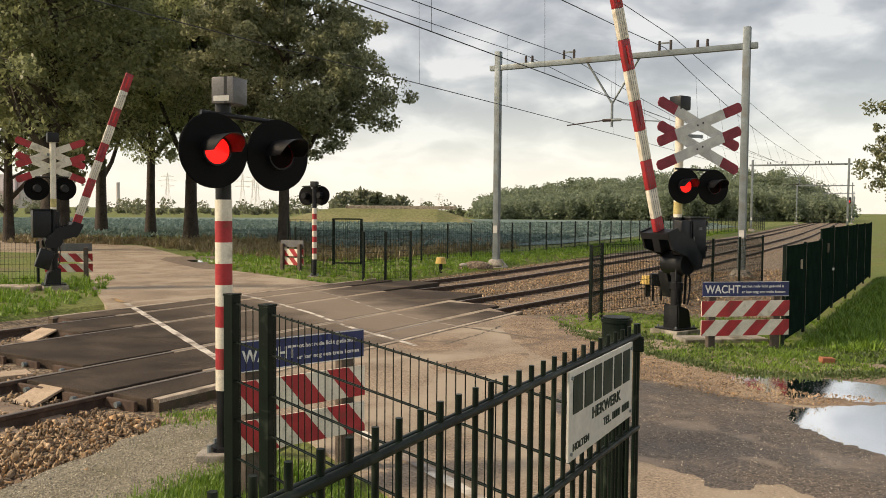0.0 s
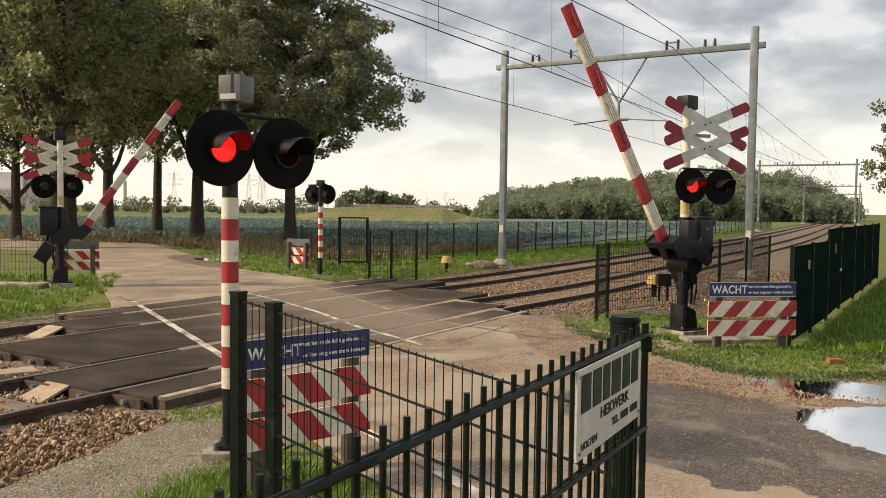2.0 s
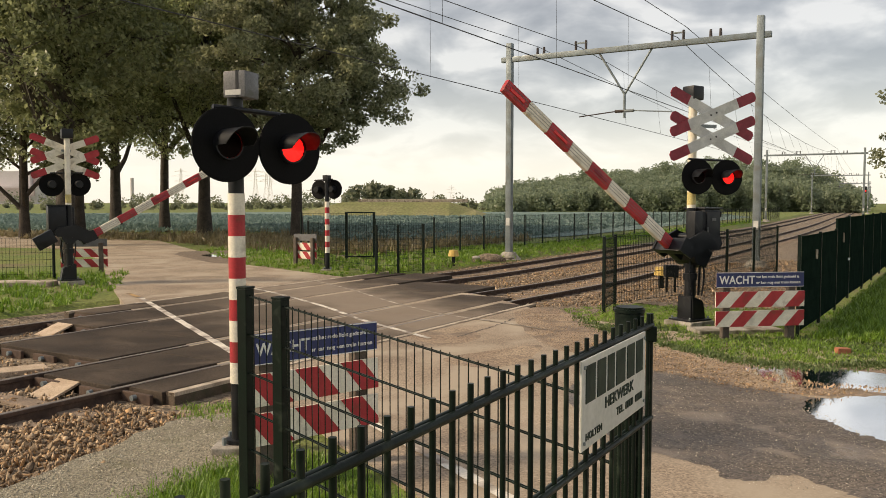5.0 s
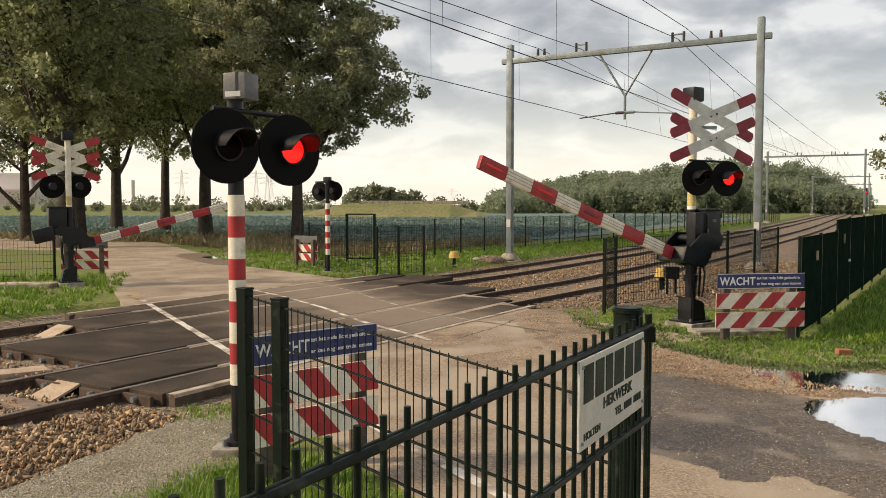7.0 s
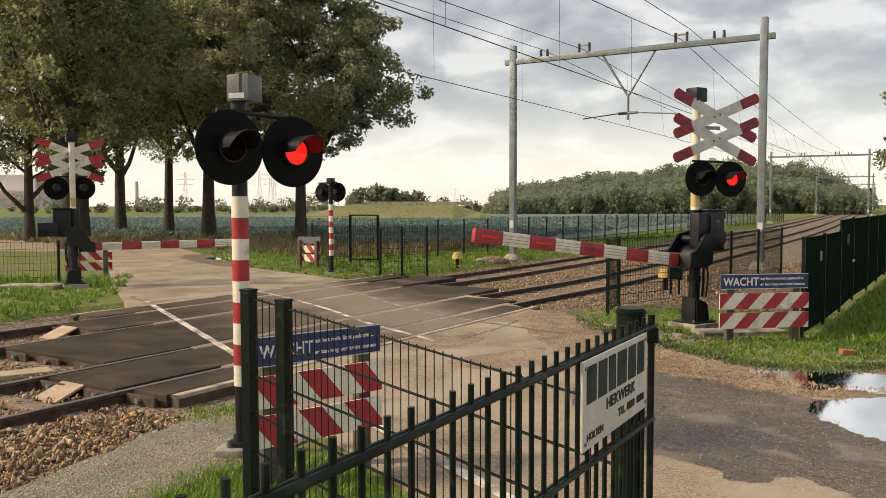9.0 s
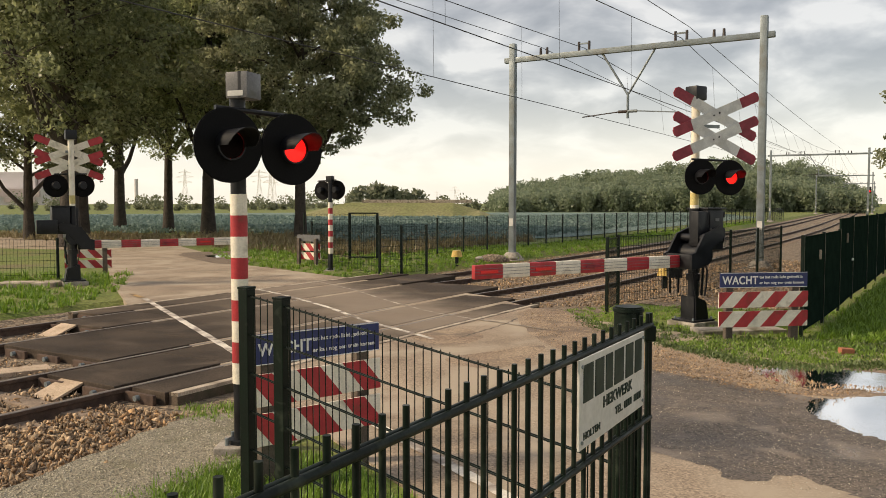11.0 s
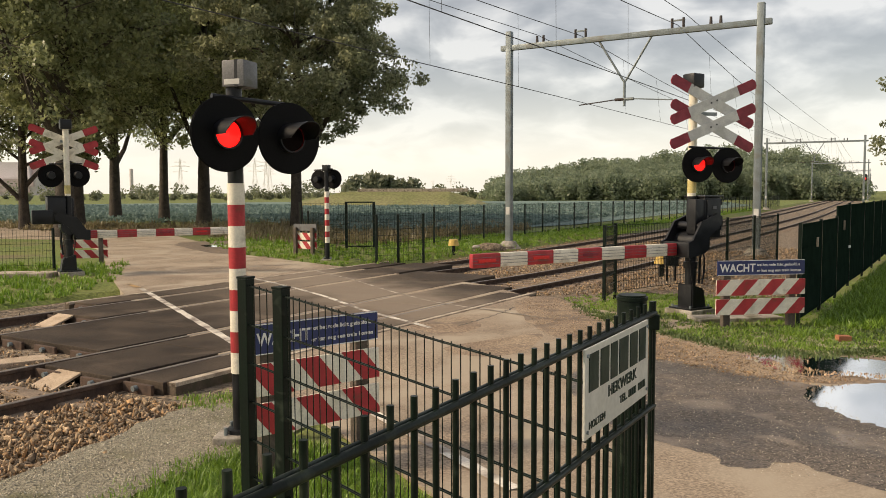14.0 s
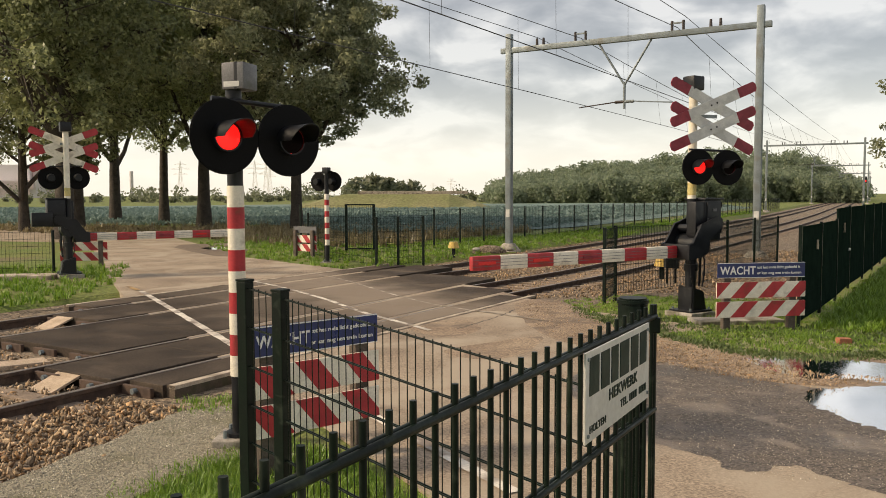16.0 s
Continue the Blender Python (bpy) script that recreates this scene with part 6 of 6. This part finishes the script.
def ballast_stones():
    nr = np.random.default_rng(21)
    X, Y, Z, S = [], [], [], []
    for q0, q1, s0, s1, n, zz in ((-8.0, -4.9, -3.0, 5.9, 14000, 0.0), (-9.5, -8.3, -3.0, 6.0, 1500, 0.0), (-12.0, -9.8, -2.0, 6.7, 2200, 0.0), (-14.9, -12.2, -2, 9, 1800, 0), (-8.0, -5.6, 16.2, 34, 4200, 0.0), (-9.5, -8.3, 16.8, 36, 2200, 0), (-12.0, -9.8, 18.8, 40, 4200, 0), (-13.5, -12.3, 21, 40, 1600, 0), (-15.2, -13.8, 21, 40, 1500, 0), (-5.8, -2.0, 17.6, 33, 5200, 1)):
        q, s = q0 + (q1 - q0) * nr.random(n), s0 + (s1 - s0) * nr.random(n)
        if q1 == -4.9:
            k = q < -6.25 + 0.12 * np.sin(s * 1.7) + 0.5 * nr.random(n) ** 3
            q, s = q[k], s[k]
        if s0 > 15 and q1 == -5.6:
            k = s > 16.2 + (q + 8) * 0.9
            q, s = q[k], s[k]
        p = np.array([trk(a, b) for a, b in zip(q, s)])
        X.append(p[:, 0])
        Y.append(p[:, 1])
        Z.append(bed_z(q) + (0.0 if zz else 1.0) * np.array([dip(b) for b in s]) + 0.005 + 0.035 * nr.random(len(q)))
        S.append(0.02 + 0.038 * nr.random(len(q)) ** 1.6)
    x, y, z, s = map(np.concatenate, (X, Y, Z, S))
    near = (x > -4.6) & (x < -2.9) & (y > 5.2) & (y < 8.3)
    idx = np.flatnonzero(near)[:290]
    rest = np.ones(len(x), bool)
    rest[idx] = False
    scatter("ballast_stones", x[rest], y[rest], z[rest], s[rest], 22, M_STONE, "loose brown ballast stones", "ballast", ballast)
    mes = []
    for V, F in SHAPES:
        me = bpy.data.meshes.new("stone")
        me.from_pydata([tuple(v) for v in V], [], [tuple(f) for f in F])
        me.materials.append(M_STONE_ONE)
        mes.append(me)
    for i in idx:
        ob = new("stone", mes[i % len(mes)])
        ob.parent = ballast
        ob.matrix_basis = Matrix.LocRotScale((x[i], y[i], z[i] + 0.01), Euler(nr.random(3) * 6.28), (s[i] * 1.12,) * 3)


M_STONE_ONE = mat("single_ballast_stone", (0.50, 0.41, 0.31), (0.25, 0.205, 0.155), hues=((1.0, 0.84, 0.66), (0.85, 0.76, 0.66), (1.15, 1.0, 0.82), (0.5, 0.4, 0.32), (0.95, 0.7, 0.46), (1.15, 1.02, 0.86), (0.4, 0.35, 0.31)), rough=0.9, scale=1.5, fine=9, bump=0.4, spread=0.3, objects=0.45)
ballast_stones()


def grit():
    nr = np.random.default_rng(31)
    for poly, n, s0, s1, m, label in (
        ([(1.5, 15.8), (2.3, 16.5), (2.66, 13.9), (3.45, 11.91), (4.08, 10.8), (4.9, 10.6), (4.2, 9.6), (4.9, 9.3), (4.1, 8.6), (3.4, 9.3), (2.9, 10.1), (2.0, 11.1), (1.5, 13.0)], 5200, 0.006, 0.016, M_STONE, "pinkish loose gravel along the verge"),
        ([(2.0, 12.6), (3.2, 11.9), (3.95, 10.55), (4.5, 9.75), (5.1, 9.5), (5.3, 9.25), (4.6, 9.1), (4.1, 9.0), (3.4, 9.5), (2.7, 10.4), (2.0, 11.2)], 3600, 0.009, 0.024, M_STONE, "coarse brown gravel washed up beside the puddle"),
        ([(2.6, 11.0), (3.6, 9.5), (3.9, 8.3), (4.0, 6.2), (3.2, 5.75), (2.3, 6.2), (1.5, 8.0)], 5200, 0.003, 0.010, M_GRIT, "scattered grit on the damp asphalt"),
        ([(-4.5, 4.0), (-3.3, 6.2), (-2.6, 8.1), (-2.1, 8.3), (-1.3, 7.7), (-1.9, 6.4), (-2.6, 4.6)], 8000, 0.005, 0.015, M_GRIT, "fine gravel of the path"),
    ):
        P = np.array(poly)
        lo, hi = P.min(0), P.max(0)
        x, y = lo[0] + nr.random(n * 2) * (hi - lo)[0], lo[1] + nr.random(n * 2) * (hi - lo)[1]
        k = inside(poly, x, y)
        x, y = x[k], y[k]
        s = s0 + (s1 - s0) * nr.random(len(x)) ** 2
        scatter("loose_gravel", x, y, s * 0.3 + (-0.001 if x.mean() > 0 else -0.012), s, 33, m, label, "gravel")


grit()


# ---- small things by the track ----
def trackside():
    def box_thing(name, x, y, z, size, m, label, cat, turn=0):
        return tagged(new(name, mesh_of(name, box(B(), (x, y, z), size, pose(0, 0, 0, 0, 0, turn), bevel=min(size) * 0.12), m)), label, cat)
    for x, y in ((0.4, 29.2), (5.8, 21.6)):
        root = thing("track_box", pose(x, y, 0), "small yellow-topped trackside cable box on a short post", "trackside box")
        part("stem", box(B(), (0, 0, 0.08), (0.12, 0.12, 0.36), bevel=0.01), M_BLACK, root)
        part("lid", rod(B(), (0, 0, 0.24), (0, 0, 0.46), 0.2, 0.15, seg=12), M_YELLOW, root, "yellow domed lid")
    heap = thing("covered_heap", pose(1.75, 30.4, 0), "low dark heap with pale stones beside the track", "heap")
    bm = B()
    bmesh.ops.create_icosphere(bm, subdivisions=3, radius=1.0)
    for v in bm.verts:
        v.co = Vector((v.co.x * 0.62, v.co.y * 0.4, max(-0.1, v.co.z) * 0.26)) * (1 + 0.16 * noise.noise(v.co * 2.3))
    part("heap_body", bm, M_BALLAST, heap, smooth=True)
    for dx in (-0.5, 0.75):
        bm = B()
        bmesh.ops.create_icosphere(bm, subdivisions=2, radius=0.11)
        for v in bm.verts:
            v.co = Vector((v.co.x * 1.6, v.co.y, v.co.z * 0.7)) * (1 + 0.2 * noise.noise(v.co * 9)) + Vector((dx, -0.2, 0.12))
        part("pale_stone", bm, M_CONCRETE, heap, smooth=True)
    root = thing("marker_post", pose(5.55, 19.8, 0), "dark grey junction box on two legs behind the fence", "trackside box")
    part("box_body", box(B(), (0, 0, 0.5), (0.32, 0.22, 0.3), bevel=0.02), M_BLACK, root)
    for dx in (-0.1, 0.1):
        part("leg", box(B(), (dx, 0, 0.17), (0.05, 0.05, 0.4)), M_BLACK, root)
    for q, s, w, l, turn in ((-10.6, 5.9, 0.3, 1.5, 4), (-11.5, 5.4, 0.24, 1.0, -6)):
        p = trk(q, s)
        tagged(new("timber_offcut", mesh_of("timber_offcut", box(B(), (p.x, p.y, -0.085), (l, w, 0.07), pose(0, 0, 0, 3, 2, 40 + turn), bevel=0.012), M_PLANK)), "pale timber offcut lying on the ballast", "timber")
    # signal on the right-hand mast row, far along the line
    p = trk(-5.4, 150)
    root = thing("railway_signal", pose(p.x, p.y, 0), "railway signal on a grey post far along the line", "signal")
    part("post", rod(B(), (0, 0, 0), (0, 0, 4.6), 0.08, seg=8), M_GALV, root)
    part("head", box(B(), (0, -0.1, 4.3), (0.6, 0.2, 1.1), bevel=0.05), M_BLACK, root)
    part("lamp", rod(B(), (0, -0.24, 4.1), (0, -0.2, 4.1), 0.16, seg=12), M_LENSLIT, root, "lit red lamp")


trackside()


# ---- motion ----
# stretches of time in which the second lamp of each pair is lit
SECOND = [(0.2, 0.38), (0.8, 1.08), (1.55, 1.75), (2.13, 2.33), (2.82, 3.15), (3.38, 3.75), (4.1, 4.42), (4.76, 5.08), (5.42, 5.75), (6.08, 6.38), (6.75, 7.08), (7.38, 7.68), (8.15, 8.38), (8.78, 9.1), (9.45, 9.77), (10.11, 10.43), (10.77, 11.08), (11.38, 11.7), (12.07, 12.38), (12.72, 13.05), (13.37, 13.7), (14.1, 14.38), (14.67, 15.03), (15.33, 15.66)]
NEAR_ARM = [(0.0, 73.2), (0.5, 69.4), (1.0, 65.8), (1.5, 61.8), (2.0, 57.6), (2.5, 53.4), (3.0, 49.2), (3.5, 45.7), (4.0, 41.7), (5.2, 32.8), (6.5, 23.7), (7.0, 19.7), (7.5, 16.5), (8.0, 13.7), (8.5, 10.5), (9.0, 6.9), (9.6, 3.2), (10.4, 0.6), (11.3, 0.0), (16.0, 0.0)]
FAR_ARM = [(0.0, 71.0), (0.5, 67.0), (1.0, 63.4), (1.5, 59.3), (2.0, 55.0), (2.5, 50.6), (3.0, 46.2), (3.5, 41.8), (4.0, 37.4), (5.2, 27.5), (6.5, 18.0), (7.0, 14.3), (7.5, 10.6), (8.0, 6.8), (8.5, 2.8), (9.0, 0.3), (9.5, 0.0), (16.0, 0.0)]


def lens_rows(lens, lit_at_first):
    """The lens disc turns its glowing or its dark side to the front, in steps under 90 degrees."""
    at = lens.location.copy()
    ang = 0 if lit_at_first else 180
    rows = [(0.0, ang)]
    for a, b in SECOND:
        for t in (a, b):
            rows += [(t - 0.03, ang), (t, ang)]
            for k in (1, 2, 3):
                rows.append((t + k / 60, ang + 60 * k))
            ang += 180
            rows.append((t + 0.07, ang))
    rows.append((16.0, ang))
    walk(lens, [(t, Matrix.Translation(at) @ pose(0, 0, 0, 0, 0, a)) for t, a in rows])


def motions():
    for arm, rows in ((arm_near, NEAR_ARM), (arm_far, FAR_ARM)):
        at = arm.location.copy()
        walk(arm, [(t, Matrix.Translation(at) @ pose(0, 0, 0, 0, a, 0)) for t, a in rows])
    for first, second in ((near_l, near_r), (bn_l, bn_r), (bf_r, bf_l), (far_r, far_l)):
        lens_rows(first, True)
        lens_rows(second, False)


motions()
